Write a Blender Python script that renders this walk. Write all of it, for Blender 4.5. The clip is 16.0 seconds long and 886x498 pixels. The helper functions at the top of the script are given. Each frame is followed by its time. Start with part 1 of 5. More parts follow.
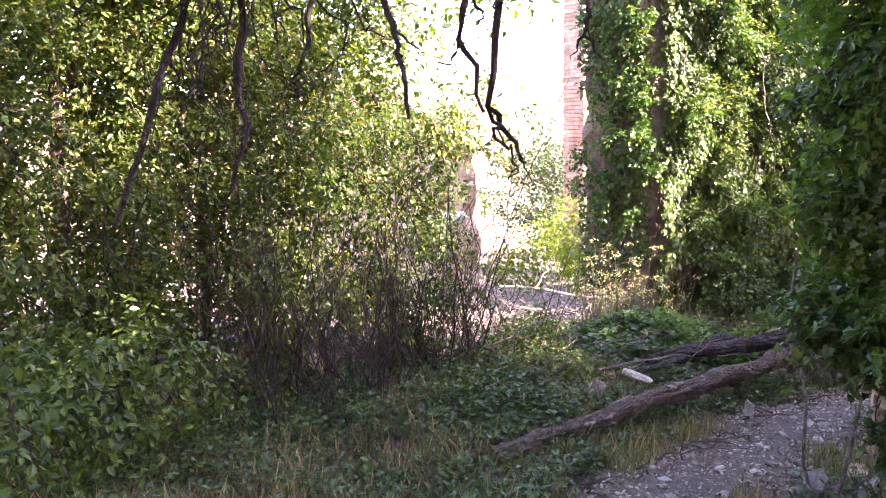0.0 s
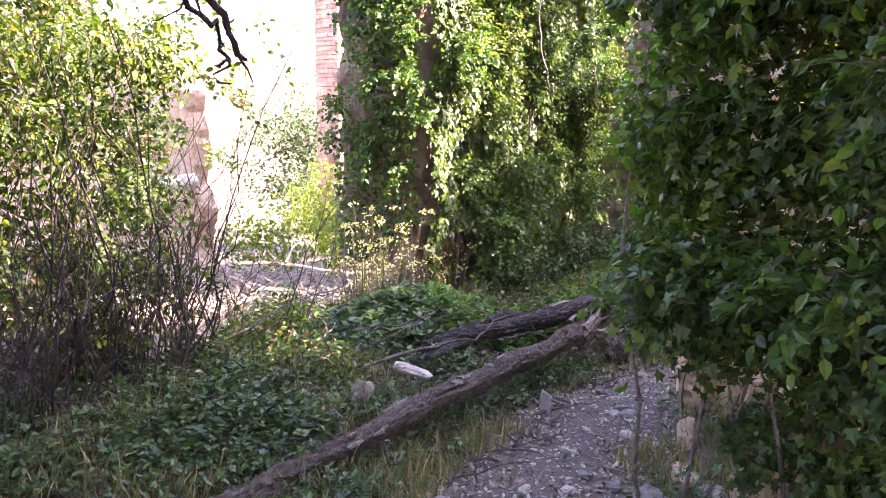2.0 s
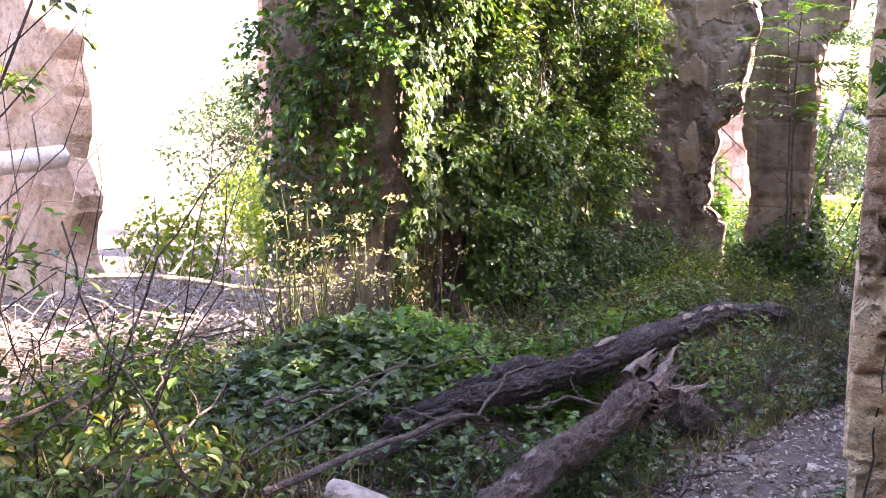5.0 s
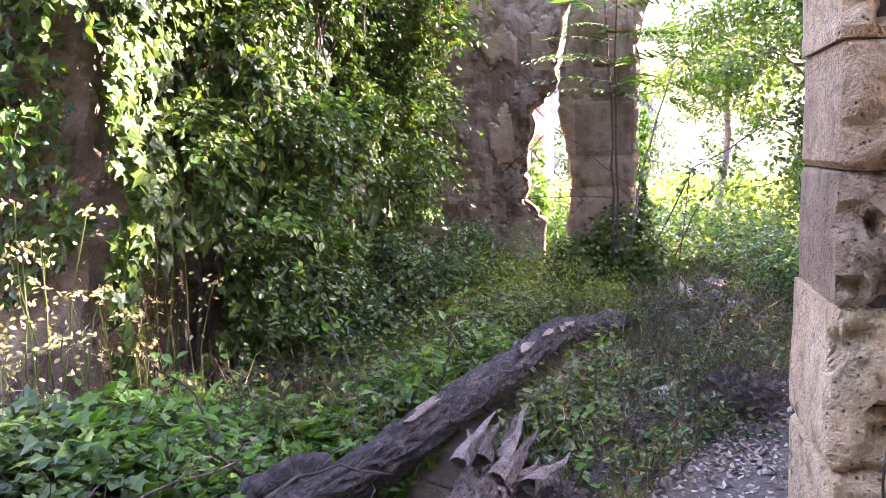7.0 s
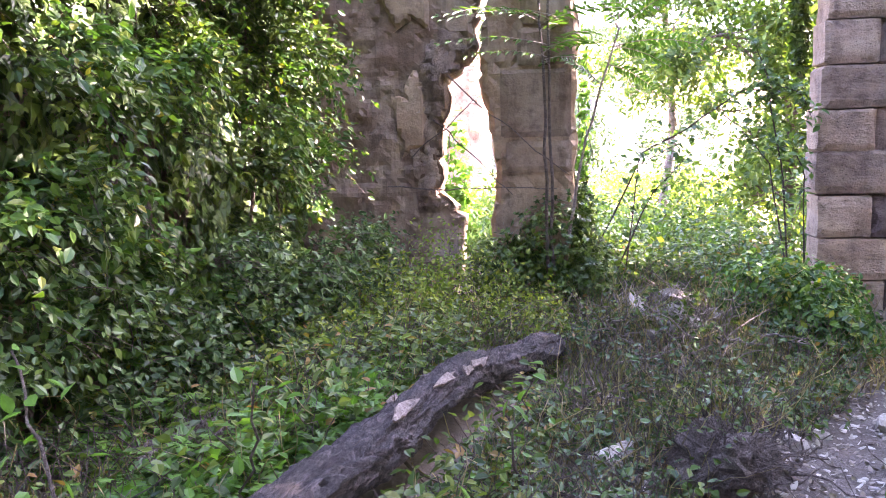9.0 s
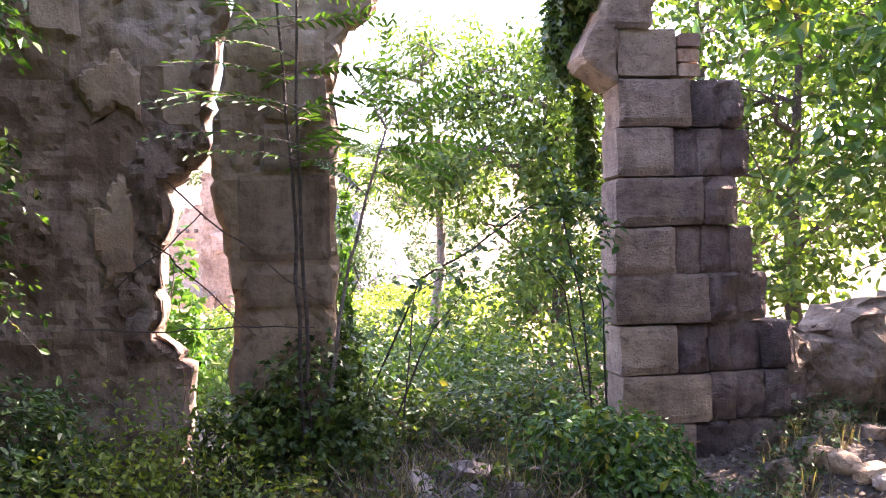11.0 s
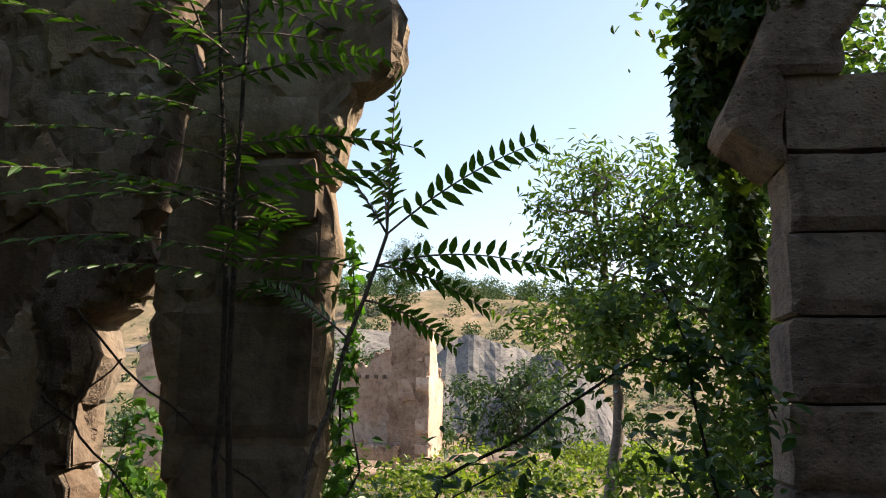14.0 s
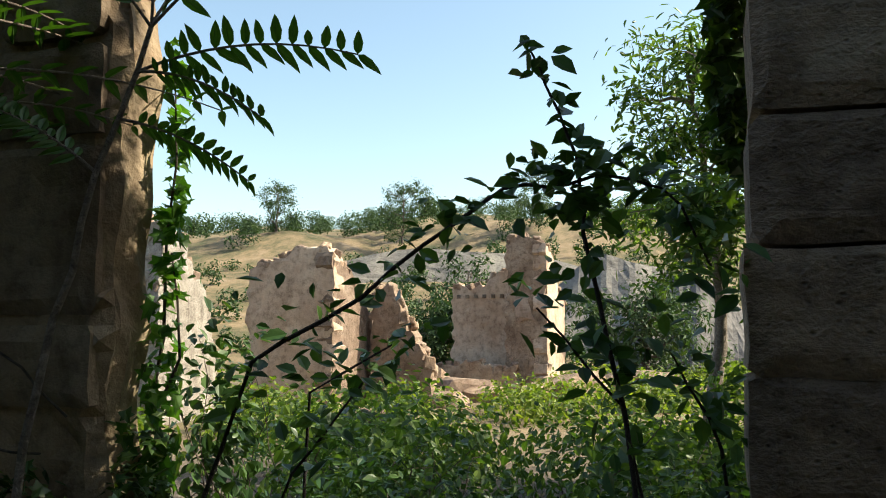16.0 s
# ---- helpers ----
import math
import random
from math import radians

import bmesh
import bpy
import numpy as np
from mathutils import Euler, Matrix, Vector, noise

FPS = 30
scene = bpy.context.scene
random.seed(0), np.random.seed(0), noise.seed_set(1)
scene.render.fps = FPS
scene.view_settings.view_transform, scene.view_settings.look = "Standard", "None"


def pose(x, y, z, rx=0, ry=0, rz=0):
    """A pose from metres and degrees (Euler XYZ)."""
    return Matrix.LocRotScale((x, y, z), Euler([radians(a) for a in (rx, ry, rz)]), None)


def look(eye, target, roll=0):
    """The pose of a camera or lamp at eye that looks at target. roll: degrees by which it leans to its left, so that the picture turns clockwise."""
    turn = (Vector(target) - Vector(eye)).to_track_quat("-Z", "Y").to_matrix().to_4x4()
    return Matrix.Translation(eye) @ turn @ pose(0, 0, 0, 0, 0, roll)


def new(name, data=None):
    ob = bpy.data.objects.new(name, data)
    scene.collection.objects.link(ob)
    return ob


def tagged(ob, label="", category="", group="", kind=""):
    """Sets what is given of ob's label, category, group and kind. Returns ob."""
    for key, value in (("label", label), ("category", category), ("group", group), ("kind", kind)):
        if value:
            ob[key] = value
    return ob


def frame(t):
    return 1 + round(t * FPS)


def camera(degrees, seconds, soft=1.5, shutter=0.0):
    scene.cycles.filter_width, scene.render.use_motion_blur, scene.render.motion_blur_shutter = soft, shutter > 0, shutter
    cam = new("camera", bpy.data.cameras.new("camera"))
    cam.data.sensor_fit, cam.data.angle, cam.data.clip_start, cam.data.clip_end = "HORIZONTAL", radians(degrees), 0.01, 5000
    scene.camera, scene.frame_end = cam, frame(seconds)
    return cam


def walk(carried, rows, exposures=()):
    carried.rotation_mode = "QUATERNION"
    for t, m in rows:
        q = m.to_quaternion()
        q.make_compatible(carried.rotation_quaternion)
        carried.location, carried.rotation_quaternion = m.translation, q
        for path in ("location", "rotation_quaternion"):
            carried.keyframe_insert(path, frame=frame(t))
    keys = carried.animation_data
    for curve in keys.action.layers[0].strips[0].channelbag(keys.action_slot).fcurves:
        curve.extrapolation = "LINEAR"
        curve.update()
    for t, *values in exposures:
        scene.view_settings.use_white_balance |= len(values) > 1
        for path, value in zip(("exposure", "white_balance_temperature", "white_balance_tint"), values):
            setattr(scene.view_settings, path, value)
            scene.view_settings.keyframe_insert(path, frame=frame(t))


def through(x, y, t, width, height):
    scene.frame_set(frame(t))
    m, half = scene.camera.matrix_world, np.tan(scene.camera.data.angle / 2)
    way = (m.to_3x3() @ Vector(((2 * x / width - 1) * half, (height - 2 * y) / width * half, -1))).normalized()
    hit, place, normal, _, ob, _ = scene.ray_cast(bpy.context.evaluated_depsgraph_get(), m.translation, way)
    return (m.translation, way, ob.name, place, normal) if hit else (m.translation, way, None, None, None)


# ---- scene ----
cam = camera(56.3, 16.0, soft=1.0)
METRES, EYE, TILT, LEAN, TURN = 13.0, 1.5, 0.0, 0.0, -44.9
ROWS = [
    (0.0, 0.0, 0.0, 0.0, -0.06, -5.69, 0.62),
    (0.5, 0.0005, 0.0314, -0.0037, -7.59, -5.59, 0.06),
    (1.0, 0.0074, 0.0639, -0.0071, -15.62, -5.9, 0.42),
    (1.5, 0.0168, 0.0962, -0.0107, -16.39, -6.41, -0.12),
    (2.0, 0.0234, 0.1347, -0.0235, -16.67, -7.23, 0.06),
    (2.5, 0.037, 0.1731, -0.0294, -17.87, -7.25, 0.17),
    (3.0, 0.0443, 0.2068, -0.0314, -16.56, -6.7, -0.33),
    (5.5, 0.0929, 0.3738, -0.0545, -20.85, -6.8, -0.62),
    (6.0, 0.1053, 0.401, -0.0551, -27.77, -7.19, 0.83),
    (6.5, 0.1247, 0.4251, -0.0557, -30.44, -7.27, 1.5),
    (7.0, 0.1448, 0.4516, -0.0572, -32.16, -6.93, 1.48),
    (7.5, 0.1668, 0.473, -0.0613, -34.52, -6.73, 1.55),
    (8.0, 0.1901, 0.496, -0.0672, -34.53, -7.26, 0.56),
    (8.5, 0.2105, 0.519, -0.0682, -35.6, -7.17, 0.9),
    (9.0, 0.2329, 0.5377, -0.0708, -36.13, -6.98, 1.24),
    (9.5, 0.2523, 0.5606, -0.0729, -40.16, -7.08, 0.75),
    (10.0, 0.2734, 0.5815, -0.0703, -48.0, -6.86, 1.05),
    (12.5, 0.3899, 0.6468, -0.0599, -47.46, 9.03, 1.92),
    (13.0, 0.4188, 0.654, -0.061, -43.29, 9.92, 2.22),
    (13.5, 0.4436, 0.6607, -0.0577, -40.92, 10.33, 0.63),
    (14.0, 0.4702, 0.6698, -0.0549, -37.3, 10.63, -0.71),
    (14.5, 0.4981, 0.6749, -0.0557, -30.94, 10.84, -1.2),
    (15.0, 0.5227, 0.6841, -0.0606, -27.17, 10.82, -1.36),
    (15.5, 0.5485, 0.6924, -0.0646, -26.76, 8.84, -0.11),
    (16.0, 0.5775, 0.6918, -0.0688, -27.34, 5.47, 0.01),
]
EXPOSURES = [(0.0, 4.17, 7100, 46), (1.5, 4.27, 7100, 46), (3.0, 4.37, 7100, 44), (5.5, 4.17, 7100, 44), (6.5, 4.52, 7000, 44), (8.0, 4.67, 6800, 43), (9.0, 4.92, 6800, 43), (10.2, 4.82, 6800, 42), (12.3, 1.8, 7200, 38), (13.5, 1.55, 7200, 33), (14.0, 1.32, 7300, 12), (16.0, 1.24, 7300, 0)]
walk(cam, [(t, pose(0, 0, EYE, TILT, LEAN, TURN) @ pose(METRES * x, METRES * y, METRES * z, 90 + pitch, roll, yaw)) for t, x, y, z, yaw, pitch, roll in ROWS], EXPOSURES)

# ---- world, sun and exposure ----
world = bpy.data.worlds.new("sky")
scene.world = world
world.use_nodes = True
wn = world.node_tree.nodes
sky = wn.new("ShaderNodeTexSky")
sky.sky_type = "NISHITA"
sky.sun_disc = False
SUN_TO = Vector((0.30, -0.72, 0.66)).normalized()
sky.sun_elevation = math.asin(SUN_TO.z)
sky.sun_rotation = math.atan2(SUN_TO.x, SUN_TO.y)
sky.air_density, sky.dust_density, sky.ozone_density = 1.0, 1.2, 1.0
world.node_tree.links.new(sky.outputs[0], wn["Background"].inputs[0])
wn["Background"].inputs[1].default_value = 0.125
sun = new("sun", bpy.data.lights.new("sun", "SUN"))
sun.data.energy, sun.data.angle, sun.data.color = 4.6, radians(0.5), (1.0, 0.93, 0.82)
sun.matrix_world = look(SUN_TO * 60, (0, 0, 0))

# ---- materials ----
def mat(name):
    m = bpy.data.materials.new(name)
    m.use_nodes = True
    n = m.node_tree.nodes
    return m, n, m.node_tree.links, n["Principled BSDF"]


def ramp(n, l, fac, stops):
    r = n.new("ShaderNodeValToRGB")
    while len(r.color_ramp.elements) < len(stops):
        r.color_ramp.elements.new(0.5)
    for e, (p, c) in zip(r.color_ramp.elements, stops):
        e.position, e.color = p, (*c, 1)
    l.new(fac, r.inputs[0])
    return r.outputs[0]


def tex(n, l, vec, scale, detail=5, rough=0.6, distort=0.0):
    t = n.new("ShaderNodeTexNoise")
    t.inputs["Scale"].default_value, t.inputs["Detail"].default_value = scale, detail
    t.inputs["Roughness"].default_value, t.inputs["Distortion"].default_value = rough, distort
    l.new(vec, t.inputs["Vector"])
    return t.outputs[0]


def mix(n, l, fac, a, b, mode="MIX"):
    x = n.new("ShaderNodeMix")
    x.data_type, x.blend_type = "RGBA", mode
    for i, v in ((0, fac), (6, a), (7, b)):
        if hasattr(v, "links"):
            l.new(v, x.inputs[i])
        else:
            x.inputs[i].default_value = v if i == 0 else (*v, 1)
    return x.outputs[2]


def bump(n, l, bsdf, heights, strength=0.6, dist=0.02):
    h = heights[0]
    for other in heights[1:]:
        a = n.new("ShaderNodeMath")
        l.new(h, a.inputs[0]), l.new(other, a.inputs[1])
        h = a.outputs[0]
    b = n.new("ShaderNodeBump")
    b.inputs["Strength"].default_value, b.inputs["Distance"].default_value = strength, dist
    l.new(h, b.inputs["Height"])
    l.new(b.outputs[0], bsdf.inputs["Normal"])


def stone(name, c1, c2, c3, scale=3.0, rough=0.92, pits=0.6, stretch=1.0, strength=0.7, hollows=0.0, beds=0.0, stains=0.5):
    """Weathered stone: broad patches, fine grain, pits with their shade painted dark; each block its own tone."""
    m, n, l, p = mat(name)
    g = n.new("ShaderNodeNewGeometry")
    mp = n.new("ShaderNodeMapping")
    mp.inputs["Scale"].default_value = (1, 1, stretch)
    l.new(g.outputs["Position"], mp.inputs[0])
    v = mp.outputs[0]
    big, mid, fine = tex(n, l, v, scale, 6, 0.6, 0.4), tex(n, l, v, scale * 6, 6, 0.7), tex(n, l, v, scale * 34, 3)
    base = ramp(n, l, big, [(0.34, c1), (0.52, c2), (0.68, c3)])
    shade = ramp(n, l, mid, [(0.32, (0.55, 0.52, 0.5)), (0.5, (1, 1, 1)), (0.72, (1.15, 1.12, 1.08))])
    col = mix(n, l, 1.0, base, shade, "MULTIPLY")
    info = n.new("ShaderNodeObjectInfo")
    tone = ramp(n, l, info.outputs["Random"], [(0.0, (0.68, 0.65, 0.66)), (0.5, (0.95, 0.92, 0.9)), (1.0, (1.2, 1.14, 1.04))])
    col = mix(n, l, 1.0, col, tone, "MULTIPLY")
    vo = n.new("ShaderNodeTexVoronoi")
    vo.inputs["Scale"].default_value = scale * 15
    l.new(v, vo.inputs["Vector"])
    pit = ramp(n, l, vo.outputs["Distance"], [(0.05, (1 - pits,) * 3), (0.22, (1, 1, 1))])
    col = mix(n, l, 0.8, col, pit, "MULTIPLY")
    heights = [mid, mid, pit, fine]
    streak = n.new("ShaderNodeMapping")
    streak.inputs["Scale"].default_value = (1, 1, 0.16)
    l.new(g.outputs["Position"], streak.inputs[0])
    run = tex(n, l, streak.outputs[0], 5.5, 5, 0.65)
    col = mix(n, l, stains, col, ramp(n, l, run, [(0.36, (0.42, 0.38, 0.36)), (0.5, (1, 1, 1)), (0.7, (1.18, 1.16, 1.1))]), "MULTIPLY")
    if beds:
        tilt = n.new("ShaderNodeMapping")
        tilt.inputs["Scale"].default_value = (0.8, 0.8, 4.0)
        tilt.inputs["Rotation"].default_value = (0.12, 0.0, 0.0)
        l.new(g.outputs["Position"], tilt.inputs[0])
        bed = tex(n, l, tilt.outputs[0], 2.4, 6, 0.7, 1.1)
        col = mix(n, l, beds, col, ramp(n, l, bed, [(0.34, (0.45, 0.4, 0.38)), (0.5, (1, 1, 1)), (0.68, (1.3, 1.25, 1.15))]), "MULTIPLY")
        heights += [bed]
    # hollows: the shade inside them goes into the colour as well as the bump
    if hollows:
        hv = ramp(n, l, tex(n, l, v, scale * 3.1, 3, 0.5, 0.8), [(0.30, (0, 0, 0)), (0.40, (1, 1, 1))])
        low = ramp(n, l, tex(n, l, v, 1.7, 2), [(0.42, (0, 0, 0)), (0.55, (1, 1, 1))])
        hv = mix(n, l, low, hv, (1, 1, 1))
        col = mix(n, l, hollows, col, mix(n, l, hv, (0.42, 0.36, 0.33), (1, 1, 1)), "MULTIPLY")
        heights += [hv, hv]
    l.new(col, p.inputs["Base Color"])
    p.inputs["Roughness"].default_value = rough
    bump(n, l, p, heights, strength, 0.025)
    return m


def leaf(name, dark, mid_c, light, through=0.35, gloss=0.45, dead=None):
    """Leaf: every leaf its own green, thin enough to let light through."""
    m, n, l, p = mat(name)
    g = n.new("ShaderNodeNewGeometry")
    stops = [(0.0, dark), (0.5, mid_c), (0.92, light)]
    if dead:
        stops.append((0.975, dead))
    col = ramp(n, l, g.outputs["Random Per Island"], stops)
    vein = tex(n, l, g.outputs["Position"], 60, 3)
    col = mix(n, l, 0.35, col, ramp(n, l, vein, [(0.3, (0.5, 0.5, 0.4)), (0.7, (1.2, 1.2, 1.1))]), "MULTIPLY")
    l.new(col, p.inputs["Base Color"])
    p.inputs["Roughness"].default_value = gloss
    p.inputs["Specular IOR Level"].default_value = 0.34
    tr = n.new("ShaderNodeBsdfTranslucent")
    l.new(mix(n, l, 1.0, col, (1.6, 1.75, 0.55), "MULTIPLY"), tr.inputs[0])
    ms = n.new("ShaderNodeMixShader")
    ms.inputs[0].default_value = through
    l.new(p.outputs[0], ms.inputs[1]), l.new(tr.outputs[0], ms.inputs[2])
    l.new(ms.outputs[0], n["Material Output"].inputs[0])
    return m


def bark(name, c1, c2, c3, scale=9.0, strength=0.9, stretch=1.0):
    m, n, l, p = mat(name)
    geo = n.new("ShaderNodeNewGeometry")
    g = n.new("ShaderNodeMapping")
    g.inputs["Scale"].default_value = (stretch, 1, 1)
    l.new(geo.outputs["Position"], g.inputs[0])
    a, b = tex(n, l, g.outputs[0], scale, 7, 0.7, 1.2), tex(n, l, g.outputs[0], scale * 5, 5, 0.7)
    col = ramp(n, l, a, [(0.33, c1), (0.5, c2), (0.7, c3)])
    col = mix(n, l, 0.7, col, ramp(n, l, b, [(0.3, (0.4, 0.38, 0.36)), (0.65, (1.15, 1.15, 1.15))]), "MULTIPLY")
    l.new(col, p.inputs["Base Color"])
    p.inputs["Roughness"].default_value = 0.9
    bump(n, l, p, [a, b], strength, 0.03)
    return m


SANDSTONE = stone("weathered_sandstone", (0.22, 0.155, 0.115), (0.33, 0.245, 0.185), (0.43, 0.34, 0.26), 1.6, stretch=1.3, beds=0.4)
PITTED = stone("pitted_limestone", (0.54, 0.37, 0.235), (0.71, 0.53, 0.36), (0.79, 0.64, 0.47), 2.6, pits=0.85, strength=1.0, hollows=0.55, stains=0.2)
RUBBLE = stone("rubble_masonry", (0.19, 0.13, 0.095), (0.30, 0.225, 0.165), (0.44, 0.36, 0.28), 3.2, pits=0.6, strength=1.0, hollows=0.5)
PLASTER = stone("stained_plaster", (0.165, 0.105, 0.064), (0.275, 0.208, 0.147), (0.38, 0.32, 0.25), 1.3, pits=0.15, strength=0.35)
BRICK = stone("worn_brick", (0.48, 0.28, 0.19), (0.58, 0.39, 0.28), (0.66, 0.52, 0.41), 5.0)
PALE = stone("pale_rock", (0.33, 0.29, 0.25), (0.46, 0.42, 0.37), (0.58, 0.54, 0.48), 4.0)
GREY = stone("grey_rock", (0.22, 0.20, 0.19), (0.32, 0.29, 0.27), (0.42, 0.38, 0.35), 5.0)
CLIFF = stone("grey_marl", (0.12, 0.115, 0.115), (0.165, 0.155, 0.155), (0.21, 0.20, 0.19), 0.35, pits=0.3, stretch=2.5)
IVY = leaf("ivy_leaf", (0.02, 0.047, 0.012), (0.042, 0.085, 0.017), (0.095, 0.15, 0.027), 0.25, 0.38)
IVYG = leaf("ground_ivy_leaf", (0.02, 0.05, 0.018), (0.038, 0.085, 0.026), (0.08, 0.145, 0.04), 0.25, 0.4)
ELM = leaf("elm_leaf", (0.02, 0.06, 0.018), (0.04, 0.105, 0.022), (0.085, 0.17, 0.03), 0.35, 0.42, (0.2, 0.2, 0.03))
BRAMBLE = leaf("bramble_leaf", (0.026, 0.05, 0.015), (0.048, 0.088, 0.022), (0.12, 0.165, 0.036), 0.4, 0.45, (0.20, 0.12, 0.045))
# yellow-green leaf with sunlight put into its colour
YELLOW = leaf("sunlight_tint_leaf", (0.06, 0.10, 0.02), (0.11, 0.16, 0.03), (0.20, 0.24, 0.05), 0.45, 0.5)
FRESH = leaf("fresh_green_leaf", (0.04, 0.11, 0.02), (0.065, 0.16, 0.03), (0.10, 0.21, 0.04), 0.45, 0.4)
TREELEAF = leaf("tree_leaf", (0.035, 0.07, 0.02), (0.065, 0.12, 0.03), (0.13, 0.19, 0.045), 0.4, 0.45)
PINE = leaf("conifer_spray", (0.02, 0.045, 0.02), (0.035, 0.07, 0.025), (0.06, 0.10, 0.035), 0.2, 0.6)
AILANTHUS = leaf("ailanthus_leaf", (0.02, 0.055, 0.014), (0.038, 0.095, 0.02), (0.08, 0.17, 0.03), 0.35, 0.4)
DRY = leaf("dry_grass", (0.12, 0.09, 0.055), (0.22, 0.17, 0.105), (0.36, 0.29, 0.18), 0.3, 0.7)
GRASS = leaf("grass_blade", (0.06, 0.09, 0.03), (0.11, 0.14, 0.05), (0.20, 0.20, 0.09), 0.35, 0.6)
LITTER = leaf("dead_leaf", (0.09, 0.06, 0.045), (0.17, 0.125, 0.10), (0.30, 0.25, 0.21), 0.1, 0.8)
CHAFF = leaf("pale_leaf_litter", (0.13, 0.10, 0.085), (0.25, 0.205, 0.18), (0.45, 0.40, 0.36), 0.05, 0.8)
BARK = bark("log_bark", (0.035, 0.024, 0.02), (0.12, 0.084, 0.066), (0.27, 0.20, 0.16), 30, 1.0, 0.35)
CHAR = bark("dark_bark", (0.009, 0.007, 0.008), (0.042, 0.033, 0.034), (0.15, 0.122, 0.118), 26, 1.0, 0.35)
TWIG = bark("twig_bark", (0.05, 0.035, 0.03), (0.10, 0.075, 0.06), (0.17, 0.13, 0.11), 20)
BLACKTWIG = bark("black_branch", (0.015, 0.010, 0.012), (0.035, 0.022, 0.024), (0.07, 0.045, 0.045), 20)
DEADWOOD = bark("dead_wood", (0.32, 0.24, 0.17), (0.5, 0.40, 0.30), (0.66, 0.56, 0.46), 14)
GREYSTEM = bark("grey_stem", (0.13, 0.10, 0.09), (0.24, 0.19, 0.16), (0.38, 0.32, 0.28), 14)
BLEACHED = bark("bleached_wood", (0.45, 0.42, 0.38), (0.6, 0.56, 0.5), (0.72, 0.68, 0.62), 6, 0.4)


def ground_material():
    m, n, l, p = mat("earth_and_litter")
    g = n.new("ShaderNodeNewGeometry")
    v = g.outputs["Position"]
    big, mid, fine = tex(n, l, v, 0.9, 5), tex(n, l, v, 7, 7, 0.7), tex(n, l, v, 45, 5, 0.7)
    soil = ramp(n, l, mid, [(0.3, (0.05, 0.038, 0.028)), (0.5, (0.11, 0.085, 0.065)), (0.72, (0.20, 0.16, 0.125))])
    trod = ramp(n, l, fine, [(0.3, (0.045, 0.035, 0.028)), (0.52, (0.10, 0.079, 0.064)), (0.75, (0.24, 0.20, 0.17))])
    at = n.new("ShaderNodeAttribute")
    at.attribute_name = "trodden"
    near = mix(n, l, at.outputs["Fac"], soil, trod)
    hill = ramp(n, l, tex(n, l, v, 0.16, 12, 0.8), [(0.38, (0.05, 0.06, 0.022)), (0.47, (0.125, 0.10, 0.05)), (0.56, (0.235, 0.165, 0.095)), (0.68, (0.28, 0.22, 0.16))])
    at2 = n.new("ShaderNodeAttribute")
    at2.attribute_name = "far_slope"
    col = mix(n, l, at2.outputs["Fac"], near, hill)
    col = mix(n, l, 0.6, col, ramp(n, l, big, [(0.3, (0.7, 0.7, 0.7)), (0.7, (1.2, 1.15, 1.1))]), "MULTIPLY")
    l.new(col, p.inputs["Base Color"])
    p.inputs["Roughness"].default_value = 0.95
    bump(n, l, p, [mid, fine], 0.8, 0.03)
    return m


SOIL = bark("rooty_soil", (0.04, 0.029, 0.024), (0.10, 0.074, 0.06), (0.21, 0.165, 0.14), 26, 1.0, 0.7)
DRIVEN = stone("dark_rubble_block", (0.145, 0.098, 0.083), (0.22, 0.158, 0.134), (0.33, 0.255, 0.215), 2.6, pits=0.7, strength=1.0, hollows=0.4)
EARTH = ground_material()
BLOOM = leaf("dry_seed_head", (0.35, 0.3, 0.18), (0.5, 0.45, 0.28), (0.62, 0.58, 0.4), 0.4, 0.7)
# mortar behind the blocks; also painted shade for the far beam sockets
DARKGAP = stone("dirty_mortar_and_hole_shade", (0.14, 0.11, 0.09), (0.2, 0.16, 0.13), (0.27, 0.22, 0.18), 6)

# ---- mesh helpers ----
rng = np.random.default_rng(7)


def place(name, me, material, parent=None, label="", kind=""):
    me.materials.append(material)
    ob = new(name, me)
    ob.parent = parent
    return tagged(ob, label, kind=kind)


def raw(name, verts, faces, smooth=False):
    """A mesh from an array of places and an array of triangles or quads."""
    verts, faces = np.asarray(verts, np.float32), np.asarray(faces, np.int32)
    me = bpy.data.meshes.new(name)
    k = faces.shape[1]
    me.vertices.add(len(verts)), me.loops.add(faces.size), me.polygons.add(len(faces))
    me.vertices.foreach_set("co", verts.ravel())
    me.loops.foreach_set("vertex_index", faces.ravel())
    me.polygons.foreach_set("loop_start", np.arange(0, faces.size, k, dtype=np.int32))
    me.polygons.foreach_set("use_smooth", np.full(len(faces), smooth))
    me.update(calc_edges=True)
    return me


